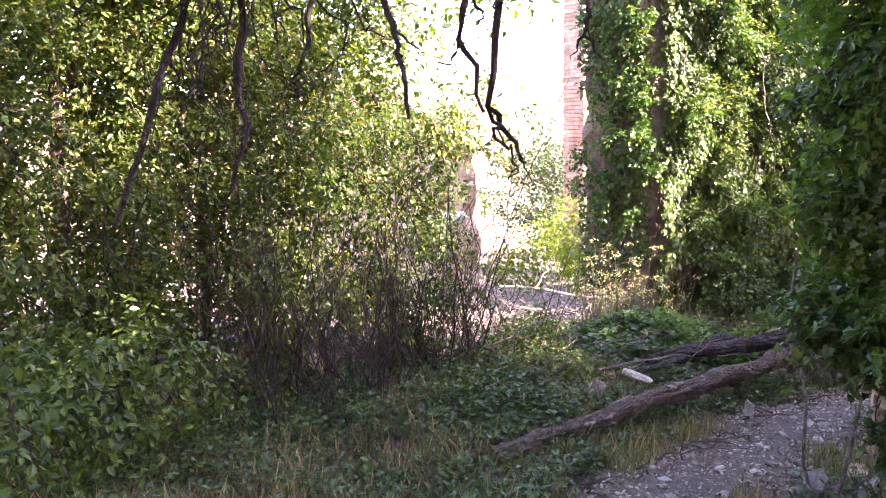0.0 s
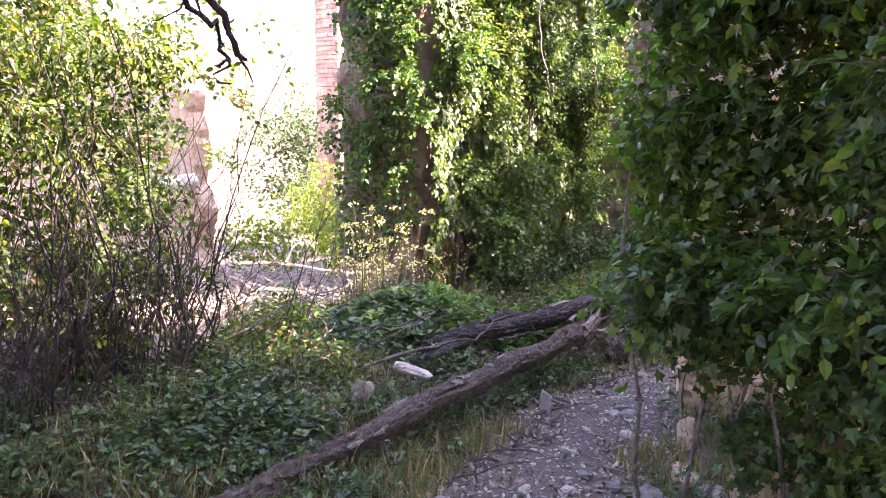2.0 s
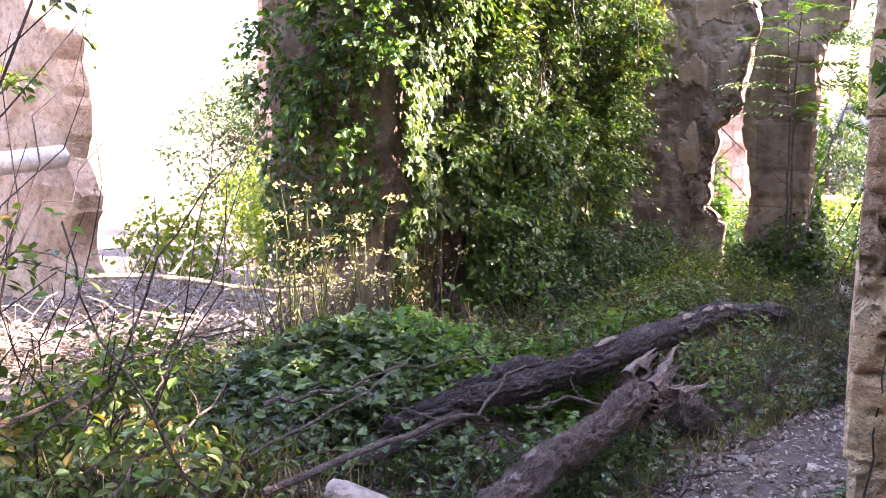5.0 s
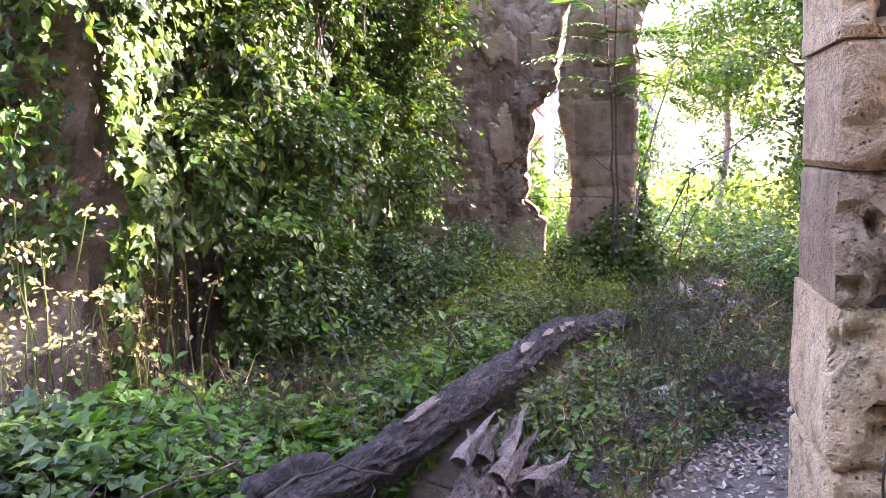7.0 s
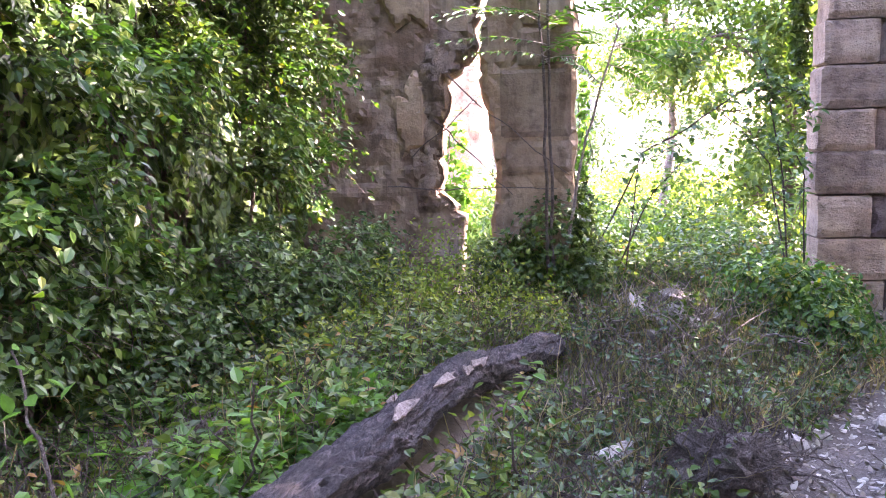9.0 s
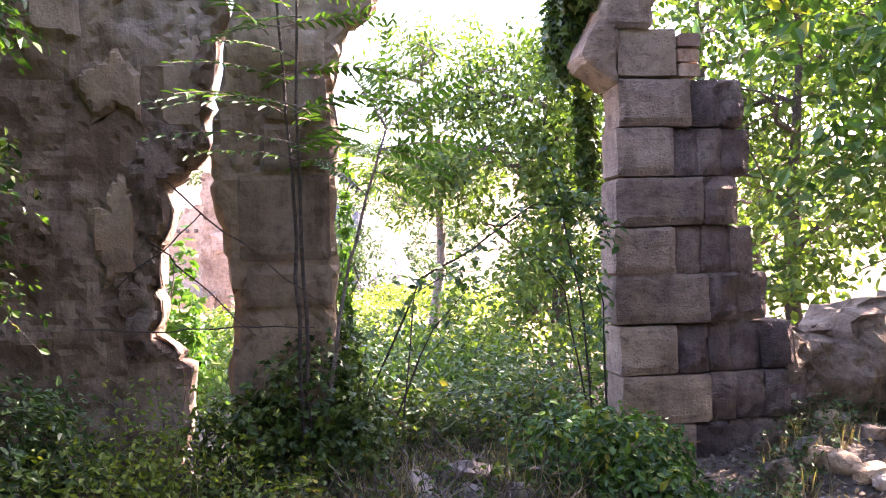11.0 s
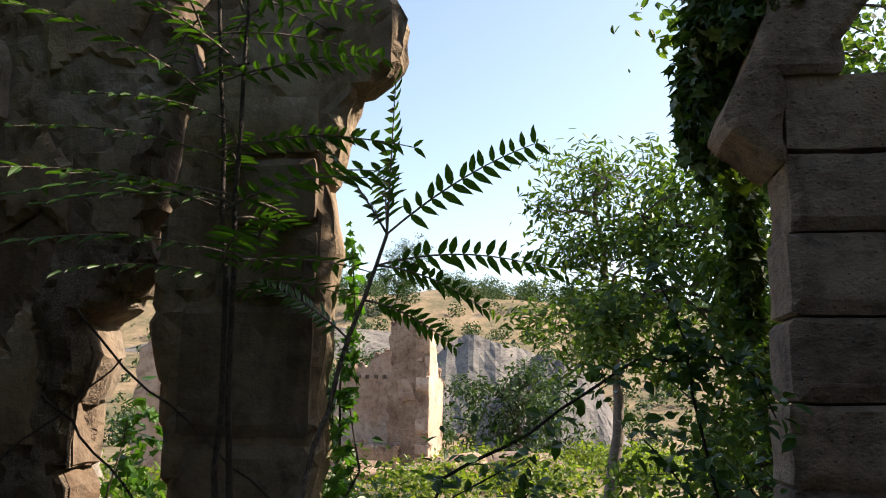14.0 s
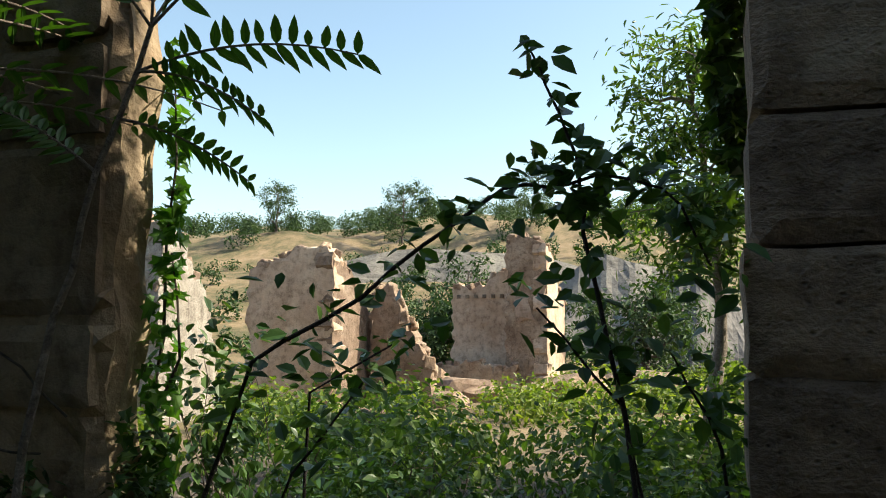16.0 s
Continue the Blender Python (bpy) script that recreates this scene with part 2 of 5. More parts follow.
# leaf outlines: base at 0, tip at y = 1
SHAPES = {
    "ivy": ([(0, 0, 0), (0.42, -0.06, 0.05), (0.30, 0.30, 0.06), (0.46, 0.5, 0.02), (0.16, 0.56, 0.05), (0, 1, -0.05), (-0.16, 0.56, 0.05), (-0.46, 0.5, 0.02), (-0.30, 0.30, 0.06), (-0.42, -0.06, 0.05)],
            [(0, 1, 2), (0, 2, 4), (2, 3, 4), (0, 4, 5), (0, 5, 6), (0, 6, 8), (6, 7, 8), (0, 8, 9)]),
    "oval": ([(0, 0, 0), (0.26, 0.28, 0.07), (0.25, 0.6, 0.07), (0, 1, -0.06), (-0.25, 0.6, 0.07), (-0.26, 0.28, 0.07)],
             [(0, 1, 2), (0, 2, 3), (0, 3, 4), (0, 4, 5)]),
    "lance": ([(0, 0, 0), (0.2, 0.32, 0.04), (0, 1, -0.12), (-0.2, 0.32, 0.04)], [(0, 1, 2), (0, 2, 3)]),
    "leaflet": ([(0, 0, 0), (0.13, 0.16, 0.03), (0.16, 0.45, 0.04), (0.08, 0.78, 0.01), (0, 1, -0.08), (-0.08, 0.78, 0.01), (-0.16, 0.45, 0.04), (-0.13, 0.16, 0.03)],
                [(0, 1, 2), (0, 2, 3), (0, 3, 4), (0, 4, 5), (0, 5, 6), (0, 6, 7)]),
    "blade": ([(-0.03, 0, 0), (0.03, 0, 0), (-0.02, 0.5, 0.06), (0.02, 0.5, 0.06), (0, 1, 0.32)], [(0, 1, 3), (0, 3, 2), (2, 3, 4)]),
    "curl": ([(0, 0, 0.1), (0.28, 0.3, 0.0), (0.22, 0.7, 0.08), (0, 1, 0.2), (-0.24, 0.65, 0.1), (-0.26, 0.3, 0.02)], [(0, 1, 2), (0, 2, 3), (0, 3, 4), (0, 4, 5)]),
}


def leaves(name, P, N, size, shape, droop=0.0, spin=None):
    """Many leaves as one mesh: P places, N the way each leaf's face looks, size in metres."""
    P, N = np.asarray(P, float), np.asarray(N, float)
    N = N / (np.linalg.norm(N, axis=1, keepdims=True) + 1e-9)
    r = rng.normal(size=P.shape) if spin is None else spin
    r = r - np.array([0, 0, droop])
    Y = r - (r * N).sum(1, keepdims=True) * N
    Y /= np.linalg.norm(Y, axis=1, keepdims=True) + 1e-9
    X = np.cross(Y, N)
    v, f = (np.array(a) for a in SHAPES[shape])
    size = np.broadcast_to(size, len(P))[:, None, None]
    V = P[:, None] + size * (v[None, :, 0:1] * X[:, None] + v[None, :, 1:2] * Y[:, None] + v[None, :, 2:3] * N[:, None])
    Fc = f[None] + (np.arange(len(P)) * len(v))[:, None, None]
    return raw(name, V.reshape(-1, 3), Fc.reshape(-1, 3))


def tubes(name, lines, sides=6, smooth=True, rough=0.0):
    """Round stems as one mesh; a line is (places, radii)."""
    V, Fc, base = [], [], 0
    for pts, rad in lines:
        pts = np.asarray(pts, float)
        rad = np.broadcast_to(np.asarray(rad, float), len(pts))
        d = np.gradient(pts, axis=0)
        d /= np.linalg.norm(d, axis=1, keepdims=True) + 1e-9
        up = np.where(np.abs(d[:, 2:3]) > 0.9, np.array([[1.0, 0, 0]]), np.array([[0, 0, 1.0]]))
        a = np.cross(d, up)
        a /= np.linalg.norm(a, axis=1, keepdims=True) + 1e-9
        b = np.cross(d, a)
        ang = np.linspace(0, 2 * np.pi, sides, endpoint=False)
        rr = rad[:, None] * (1 + rough * rng.normal(size=(len(pts), sides)))
        ring = pts[:, None] + rr[..., None] * (np.cos(ang)[None, :, None] * a[:, None] + np.sin(ang)[None, :, None] * b[:, None])
        V.append(ring.reshape(-1, 3))
        i, j = np.meshgrid(np.arange(len(pts) - 1), np.arange(sides), indexing="ij")
        q = np.stack([i * sides + j, i * sides + (j + 1) % sides, (i + 1) * sides + (j + 1) % sides, (i + 1) * sides + j], -1).reshape(-1, 4)
        Fc.append(q + base)
        base += len(pts) * sides
    return raw(name, np.concatenate(V), np.concatenate(Fc), smooth)


def wander(a, b, steps, sway):
    """A crooked line from a to b."""
    a, b = np.asarray(a, float), np.asarray(b, float)
    t = np.linspace(0, 1, steps)[:, None]
    off = np.cumsum(rng.normal(size=(steps, 3)), axis=0)
    off -= off[0] + (off[-1] - off[0]) * t
    return a + (b - a) * t + off * sway


def nz(p, s=1.0):
    return noise.noise(Vector(p) * s)


# ---- the ground ----
LINE = np.array([(-8, -6.5), (0, 0), (1.0, 0.73), (2.3, 1.5), (4.3, 2.55), (5.5, 2.75), (7.8, 2.8), (9.5, 2.3), (10.8, 1.6), (11.7, 1.0), (13, -0.6), (15, -4)])


def to_line(x, y):
    p = np.stack([x, y], -1)
    best = np.full(x.shape, 1e9)
    for a, b in zip(LINE[:-1], LINE[1:]):
        ab = b - a
        t = np.clip(((p - a) @ ab) / (ab @ ab), 0, 1)
        best = np.minimum(best, np.linalg.norm(p - a - t[..., None] * ab, axis=-1))
    return best


def sstep(v, a, b):
    t = np.clip((v - a) / (b - a), 0, 1)
    return t * t * (3 - 2 * t)


def waves(x, y):
    return 0.05 * np.sin(1.7 * x + 0.6 * y) * np.sin(1.3 * y - 0.4 * x + 1) + 0.025 * np.sin(4.1 * x + 2.2 * y) * np.cos(3.7 * y - 1.1 * x) + 0.012 * np.sin(9 * x - 5 * y) * np.sin(8 * y + 3 * x)


def ground(x, y):
    x, y = np.asarray(x, float), np.asarray(y, float)
    z = np.interp(x, [-30, -5, 0, 2.3, 4.3, 7, 10, 12, 14, 16, 25, 45, 90], [1.5, 0.6, 0.05, -0.33, -0.62, -0.78, -0.87, -0.90, -0.75, -1.05, -1.55, -1.6, -2.5])
    z = z + 0.30 * sstep(y, 3.3, 4.6) * (1 - sstep(x, 8.5, 11)) * sstep(x, 3.0, 5.0) + 0.1 * sstep(y, 3.0, 4.2) * sstep(x, 9, 11) * (1 - sstep(x, 13, 15))
    z = z + 0.26 * sstep(y, 2.75, 3.4) * (1 - 0.8 * sstep(y, 3.6, 4.6)) * sstep(x, 8.4, 9.4) * (1 - sstep(x, 11.6, 13))
    z = z + 0.25 * np.exp(-(((x - 12.6) / 0.9) ** 2 + ((y - 2.2) / 0.7) ** 2)) + 0.22 * np.exp(-(((x - 10.75) / 0.45) ** 2 + ((y - 2.15) / 0.35) ** 2))
    z = z + 0.24 * np.exp(-(((x - 7.6) / 0.75) ** 2 + ((y - 4.75) / 0.6) ** 2)) + 0.25 * np.exp(-(((x - 13.6) / 0.7) ** 2 + ((y + 0.5) / 0.7) ** 2))
    z = z + waves(x, y) * (0.4 + 0.6 * sstep(to_line(x, y), 0.3, 1.0))
    r = np.hypot(x - 8, y - 3)
    a = np.arctan2(y - 3, x - 8)
    top = 24 + 2.5 * np.sin(3 * a + 1) + 1.5 * np.sin(9 * a)
    hill = sstep(r, 52, 105) * 0.42 + sstep(r, 104, 112) * 0.22 + sstep(r, 112, 190) * 0.36
    return z + top * hill + hill * 1.2 * np.sin(x * 0.23) * np.sin(y * 0.19 + 1)


def axis(lo, hi, step, far):
    n = 46
    g = np.cumsum(step * 1.16 ** np.arange(1, n + 1))
    g = g[g < far]
    return np.concatenate([(lo - g)[::-1], np.arange(lo, hi + step / 2, step), hi + g])


gx, gy = axis(-3, 16, 0.11, 1800), axis(-3, 9.5, 0.11, 1800)
GX, GY = np.meshgrid(gx, gy, indexing="ij")
GZ = ground(GX, GY)
i, j = np.meshgrid(np.arange(len(gx) - 1), np.arange(len(gy) - 1), indexing="ij")
w = len(gy)
me = raw("ground", np.stack([GX, GY, GZ], -1).reshape(-1, 3), np.stack([i * w + j, (i + 1) * w + j, (i + 1) * w + j + 1, i * w + j + 1], -1).reshape(-1, 4), True)
me.attributes.new("trodden", "FLOAT", "POINT").data.foreach_set("value", (1 - sstep(to_line(GX, GY) + 3 * waves(GX * 1.7, GY * 1.7), 0.05, 0.42)).ravel().astype(np.float32))
me.attributes.new("far_slope", "FLOAT", "POINT").data.foreach_set("value", sstep(np.hypot(GX - 8, GY - 3), 13, 22).ravel().astype(np.float32))
tagged(place("ground", me, EARTH), "uneven earth floor with a trodden path and leaf litter", "ground", kind="structure")


def gz(x, y):
    return float(ground(x, y))


# ---- walls ----
from mathutils.geometry import delaunay_2d_cdt


def ragged(outline, step, jag):
    """An outline cut finer, its edges broken by noise."""
    out = []
    for k, a in enumerate(outline):
        b = outline[(k + 1) % len(outline)]
        n = max(1, round(math.dist(a, b) / step))
        for s in range(n):
            u, z = a[0] + (b[0] - a[0]) * s / n, a[1] + (b[1] - a[1]) * s / n
            w = 0.0 if s == 0 else 1.0
            out.append((u + w * jag * 2 * nz((u, z, 3.1), 4), z + w * jag * 2 * nz((u, z, 9.7), 4)))
    return out


def slab(name, outline, face, thick, along="y", step=0.12, jag=0.03, relief=0.02, layers=2, recess=0.01, pit=0.0):
    """A standing slab of masonry with an uneven face: outline in (along, z); the seen face at the place 'face', its bulk behind it."""
    border = ragged(outline, step, jag)
    us, zs = [p[0] for p in border], [p[1] for p in border]
    inner = [(u + 0.3 * step * nz((u, z, 1), 7), z + 0.3 * step * nz((u, z, 5), 7)) for u in np.arange(min(us) + step, max(us), step) for z in np.arange(min(zs) + step, max(zs), step)]
    keep = []
    bd = np.array(border)
    for p in inner:
        if np.min(np.hypot(bd[:, 0] - p[0], bd[:, 1] - p[1])) > step * 0.5:
            keep.append(p)
    pts = [Vector(p) for p in border + keep]
    n = len(border)
    v2, _, tri, *_ = delaunay_2d_cdt(pts, [], [list(range(n))], 1, 1e-5)
    m = len(v2)

    def at(u, z, d):
        return (face + d, u, z) if along == "y" else (u, face + d, z)

    side = 1 if thick > 0 else -1
    V = []
    for k, p in enumerate(v2):
        d = relief * (1.6 * nz((p.x, p.y, face), 2.3) + nz((p.x, p.y, face + 4), 7))
        d += pit * (0.7 * max(0.0, nz((p.x, p.y, face + 11), 9) - 0.2) + max(0.0, nz((p.x, p.y, face + 17), 21) - 0.22))
        if k < n:
            d += recess * (1 + relief * 50)
        V.append(at(p.x, p.y, side * d))
    Fc = [list(f) for f in tri]
    last = list(range(n))
    for q in range(1, layers + 1):
        new_ring = []
        for k in range(n):
            p = v2[k]
            s = jag * 0.8 * (q < layers)
            V.append(at(p.x + s * nz((p.x, p.y, q * 3.3), 6), p.y + s * nz((p.x, p.y, q * 5.1), 6), thick * q / layers))
            new_ring.append(len(V) - 1)
        for k in range(n):
            k2 = (k + 1) % n
            Fc.append([last[k], last[k2], new_ring[k2], new_ring[k]])
        last = new_ring
    Fc.append(last[::-1])
    me = bpy.data.meshes.new(name)
    me.from_pydata(V, [], Fc)
    bm = bmesh.new()
    bm.from_mesh(me)
    bmesh.ops.recalc_face_normals(bm, faces=bm.faces)
    bm.to_mesh(me), bm.free()
    return me


def block(name, u0, u1, z0, z1, face, thick, along, material, parent, chip=0.02, relief=0.012, g=0.005, recess=0.01, step=0.16, pit=0.0):
    c = [chip * random.random() for _ in range(8)]
    o = [(u0 + g + c[0], z0 + g), (u1 - g - c[1], z0 + g), (u1 - g, z0 + g + c[2]), (u1 - g, z1 - g - c[3]), (u1 - g - c[4], z1 - g), (u0 + g + c[5], z1 - g), (u0 + g, z1 - g - c[6]), (u0 + g, z0 + g + c[7])]
    me = slab(name, o, face + random.uniform(-0.012, 0.012), thick, along, step, 0.006, relief, 1, recess, pit)
    return place(name, me, material, parent)


# the wall with the cracked pier, seen from inside the ruin
wall_w = tagged(new("wall_east"), "ruined sandstone wall split by a crack and a hole", "wall", kind="structure")
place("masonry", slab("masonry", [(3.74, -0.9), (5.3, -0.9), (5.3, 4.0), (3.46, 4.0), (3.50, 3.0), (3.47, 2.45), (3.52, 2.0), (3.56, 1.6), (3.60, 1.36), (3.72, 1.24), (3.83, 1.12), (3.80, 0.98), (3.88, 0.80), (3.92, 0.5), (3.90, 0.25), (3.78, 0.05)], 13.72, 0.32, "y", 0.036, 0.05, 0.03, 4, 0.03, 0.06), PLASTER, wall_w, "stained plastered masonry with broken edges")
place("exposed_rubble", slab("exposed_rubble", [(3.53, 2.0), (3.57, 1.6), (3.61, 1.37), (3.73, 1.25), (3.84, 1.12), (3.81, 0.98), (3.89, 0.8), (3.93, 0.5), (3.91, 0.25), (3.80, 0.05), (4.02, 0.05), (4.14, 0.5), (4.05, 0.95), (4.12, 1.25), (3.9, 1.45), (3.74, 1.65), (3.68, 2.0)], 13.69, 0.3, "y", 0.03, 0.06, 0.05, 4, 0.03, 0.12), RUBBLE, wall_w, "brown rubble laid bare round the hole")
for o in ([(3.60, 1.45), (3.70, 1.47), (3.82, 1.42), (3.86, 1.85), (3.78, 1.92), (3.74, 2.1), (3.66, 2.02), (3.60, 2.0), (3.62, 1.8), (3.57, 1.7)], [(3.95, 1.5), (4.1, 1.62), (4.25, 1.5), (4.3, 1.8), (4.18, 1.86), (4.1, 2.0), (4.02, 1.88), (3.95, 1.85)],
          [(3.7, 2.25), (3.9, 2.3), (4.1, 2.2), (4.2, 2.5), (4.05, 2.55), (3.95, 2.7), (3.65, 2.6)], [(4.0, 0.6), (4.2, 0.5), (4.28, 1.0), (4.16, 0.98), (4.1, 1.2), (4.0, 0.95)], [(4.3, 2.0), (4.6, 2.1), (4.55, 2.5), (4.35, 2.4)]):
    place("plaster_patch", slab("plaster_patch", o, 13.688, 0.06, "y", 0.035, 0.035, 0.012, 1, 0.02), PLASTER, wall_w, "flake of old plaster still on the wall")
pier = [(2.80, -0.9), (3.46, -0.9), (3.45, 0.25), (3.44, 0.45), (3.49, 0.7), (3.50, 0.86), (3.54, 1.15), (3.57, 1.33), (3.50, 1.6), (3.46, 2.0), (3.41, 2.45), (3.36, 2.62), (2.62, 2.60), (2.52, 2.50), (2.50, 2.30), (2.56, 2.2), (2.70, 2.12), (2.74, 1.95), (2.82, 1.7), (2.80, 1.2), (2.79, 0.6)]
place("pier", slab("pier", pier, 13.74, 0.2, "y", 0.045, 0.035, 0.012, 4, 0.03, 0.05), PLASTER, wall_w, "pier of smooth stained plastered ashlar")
# raised facing slabs on the pier
for u0, u1, z0, z1 in ((2.83, 3.36, 0.36, 0.62), (2.83, 3.40, 0.64, 1.18), (2.83, 3.26, 1.20, 1.50), (2.84, 3.24, 1.52, 1.80), (2.84, 3.30, 1.82, 2.08)):
    block("facing_stone", u0, u1, z0, z1, 13.706, 0.06, "y", PLASTER, wall_w, 0.03, 0.006, 0.006, 0.012, 0.05, 0.03)

# the free pier across the opening, block by block
wall_p = tagged(new("wall_pier"), "tall broken pier of squared sandstone blocks", "wall", kind="structure")
COURSES = [  # z of the course's foot, then the ends of its blocks from +y to -y
    (-0.84, (0.98, 0.45, 0.02, -0.36)), (-0.51, (0.96, 0.34, -0.05, -0.38)), (-0.18, (0.97, 0.56, 0.33, -0.06, -0.30)),
    (0.16, (0.99, 0.33, -0.10)), (0.48, (0.99, 0.56, 0.37, 0.0)), (0.81, (0.97, 0.36, 0.10)), (1.14, (0.96, 0.55, 0.38, -0.02)),
    (1.47, (0.94, 0.42, 0.04))]
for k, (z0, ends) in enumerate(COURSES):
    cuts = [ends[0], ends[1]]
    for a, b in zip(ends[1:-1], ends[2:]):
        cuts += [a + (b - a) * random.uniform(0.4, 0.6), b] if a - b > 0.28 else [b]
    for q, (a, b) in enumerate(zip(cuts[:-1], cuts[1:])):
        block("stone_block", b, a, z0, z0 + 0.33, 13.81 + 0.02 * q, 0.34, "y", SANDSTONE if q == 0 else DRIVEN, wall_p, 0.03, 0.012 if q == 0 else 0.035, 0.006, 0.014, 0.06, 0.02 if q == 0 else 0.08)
block("stone_block", 0.52, 0.93, 1.81, 2.13, 13.81, 0.34, "y", SANDSTONE, wall_p, 0.03)
for z0 in (1.81, 1.91, 2.01):
    block("brick", 0.34, 0.505, z0, z0 + 0.095, 13.84, 0.3, "y", BRICK, wall_p, 0.02)
place("corbel", slab("corbel", [(0.94, 1.76), (1.16, 1.93), (1.15, 2.02), (0.98, 2.40), (0.92, 2.75), (0.62, 2.72), (0.56, 2.45), (0.70, 2.26), (0.70, 2.13), (0.93, 2.12), (0.93, 1.8)], 13.80, 0.42, "y", 0.05, 0.02, 0.02), SANDSTONE, wall_p, "jutting springer stone at the head of the pier")
place("core", slab("core", [(-0.2, -0.95), (0.9, -0.95), (0.88, 1.8), (0.2, 1.75), (0.1, 1.2), (0.16, 0.9), (0.05, 0.5), (0.0, 0.1)], 13.93, 0.18, "y", 0.2, 0.02, 0.01), DARKGAP, wall_p)
place("rubble_end", slab("rubble_end", [(-3.2, -1.1), (-0.1, -1.1), (-0.15, 0.0), (-0.4, 0.06), (-0.7, 0.0), (-1.2, 0.2), (-2.0, 0.35), (-3.2, 0.2)], 13.95, 0.6, "y", 0.06, 0.12, 0.10, 3, 0.03, 0.2), RUBBLE, wall_p, "low broken stub of rubble walling")

# pitted pier beside the path
wall_a = tagged(new("wall_south"), "pitted limestone pier end beside the path", "wall", kind="structure")
Z = [-0.95, -0.42, -0.04, 0.36, 0.68, 0.98, 1.28, 1.6, 1.92, 2.24, 2.56]
for k, (z0, z1) in enumerate(zip(Z[:-1], Z[1:])):
    cut = 2.0 if k % 2 else 2.12
    for a, b in ((2.37 + random.uniform(-0.012, 0.012), cut), (cut, 1.5)):
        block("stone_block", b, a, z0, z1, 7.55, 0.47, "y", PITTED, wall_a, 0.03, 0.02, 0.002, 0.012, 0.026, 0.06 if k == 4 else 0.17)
place("core", slab("core", [(1.0, -1.0), (2.33, -1.0), (2.33, 2.5), (1.0, 2.6)], 7.60, 0.38, "y", 0.3, 0.02, 0.01), DARKGAP, wall_a)
tagged(place("wall_path", slab("wall_path", [(5.55, -0.8), (7.6, -0.9), (7.6, 0.7), (6.4, 0.35), (5.9, 0.1), (5.55, -0.1)], 1.62, -0.5, "x", 0.16, 0.05, 0.05), PITTED), "low stone wall smothered in ivy beside the path", "wall", kind="structure")

for a, e in (((7.535, 2.18, -0.9), (7.53, 2.22, -0.1)), ((7.535, 2.28, -0.9), (7.53, 2.25, 0.05)), ((7.53, 2.2, -0.4), (7.53, 2.1, 0.2))):
    rv = tagged(new("dead_root"), "dry root clinging to the pitted pier", "root", "roots on the pier")
    place("stem", tubes("stem", [(wander(a, e, 12, 0.012), np.linspace(0.007, 0.003, 12))], 5), TWIG, rv)
# the ivy wall, and the wall stub beyond the gap
wall_n = tagged(new("wall_north"), "tall rubble wall overgrown with ivy", "wall", kind="structure")
place("masonry", slab("masonry", [(8.75, -0.8), (13.7, -0.9), (13.7, 4.3), (8.75, 4.4)], 5.22, 0.6, "x", 0.16, 0.04, 0.06), RUBBLE, wall_n)
place("masonry", slab("masonry", [(5.3, -0.8), (6.22, -0.8), (6.2, 4.3), (5.3, 4.4)], 8.72, 0.6, "y", 0.12, 0.04, 0.05), RUBBLE, wall_n)
wall_b = tagged(new("wall_brick_pier"), "tall sunlit brick pier beyond the gap", "wall", kind="structure")
for k in range(74):
    z0 = -1.0 + 0.078 * k
    s = 0.1 if k % 2 else 0.0
    for a, b in ((9.62, 9.84 - s), (9.84 - s, 10.12 + 0.01 * math.sin(k * 1.7))):
        block("brick", a, b, z0, z0 + 0.077, 13.5, 0.55, "y", BRICK, wall_b, 0.008, 0.004, 0.003, 0.004)
# seen face lies in shade; the pale stone colour paints sunlight on it
tagged(place("wall_stub", slab("wall_stub", [(8.4, -0.8), (12.5, -0.8), (12.5, 2.9), (10.5, 3.1), (9.8, 2.6), (9.4, 2.3), (8.95, 2.15), (8.6, 1.95), (8.45, 1.2), (8.52, 0.8), (8.38, 0.3)], 8.85, 0.3, "y", 0.09, 0.05, 0.03), PITTED), "pale stub of broken plastered wall, sunlight put into its colour", "wall", kind="structure")
beam = tagged(place("timber_beam", tubes("timber_beam", [([(8.35, 9.2, 0.62), (8.5, 8.75, 0.70), (8.7, 8.3, 0.76), (8.72, 8.25, 0.76)], [0.09, 0.1, 0.1, 0.01])], 10), BLEACHED), "bleached pale beam leaning on a ruined wall", "beam")


# ---- foliage ----
def on_blobs(blobs, n, shell=0.45):
    """Places and outward ways for n leaves on lumpy masses (x, y, z, rx, ry, rz)."""
    B = np.array(blobs, float)
    wgt = B[:, 3] * B[:, 4] + B[:, 4] * B[:, 5] + B[:, 3] * B[:, 5]
    k = rng.choice(len(B), n, p=wgt / wgt.sum())
    d = rng.normal(size=(n, 3))
    d /= np.linalg.norm(d, axis=1, keepdims=True)
    lump = 1 + 0.22 * np.sin(d[:, 0] * 7 + k) * np.sin(d[:, 1] * 6 + 2 * k) + 0.16 * np.sin(d[:, 2] * 11 + k) * np.sin(d[:, 0] * 13)
    r = lump * (1 - shell * rng.random(n) ** 1.7) + 0.1 * np.maximum(rng.normal(size=n) - 0.8, 0)
    return B[k, :3] + d * B[k, 3:] * r[:, None], d


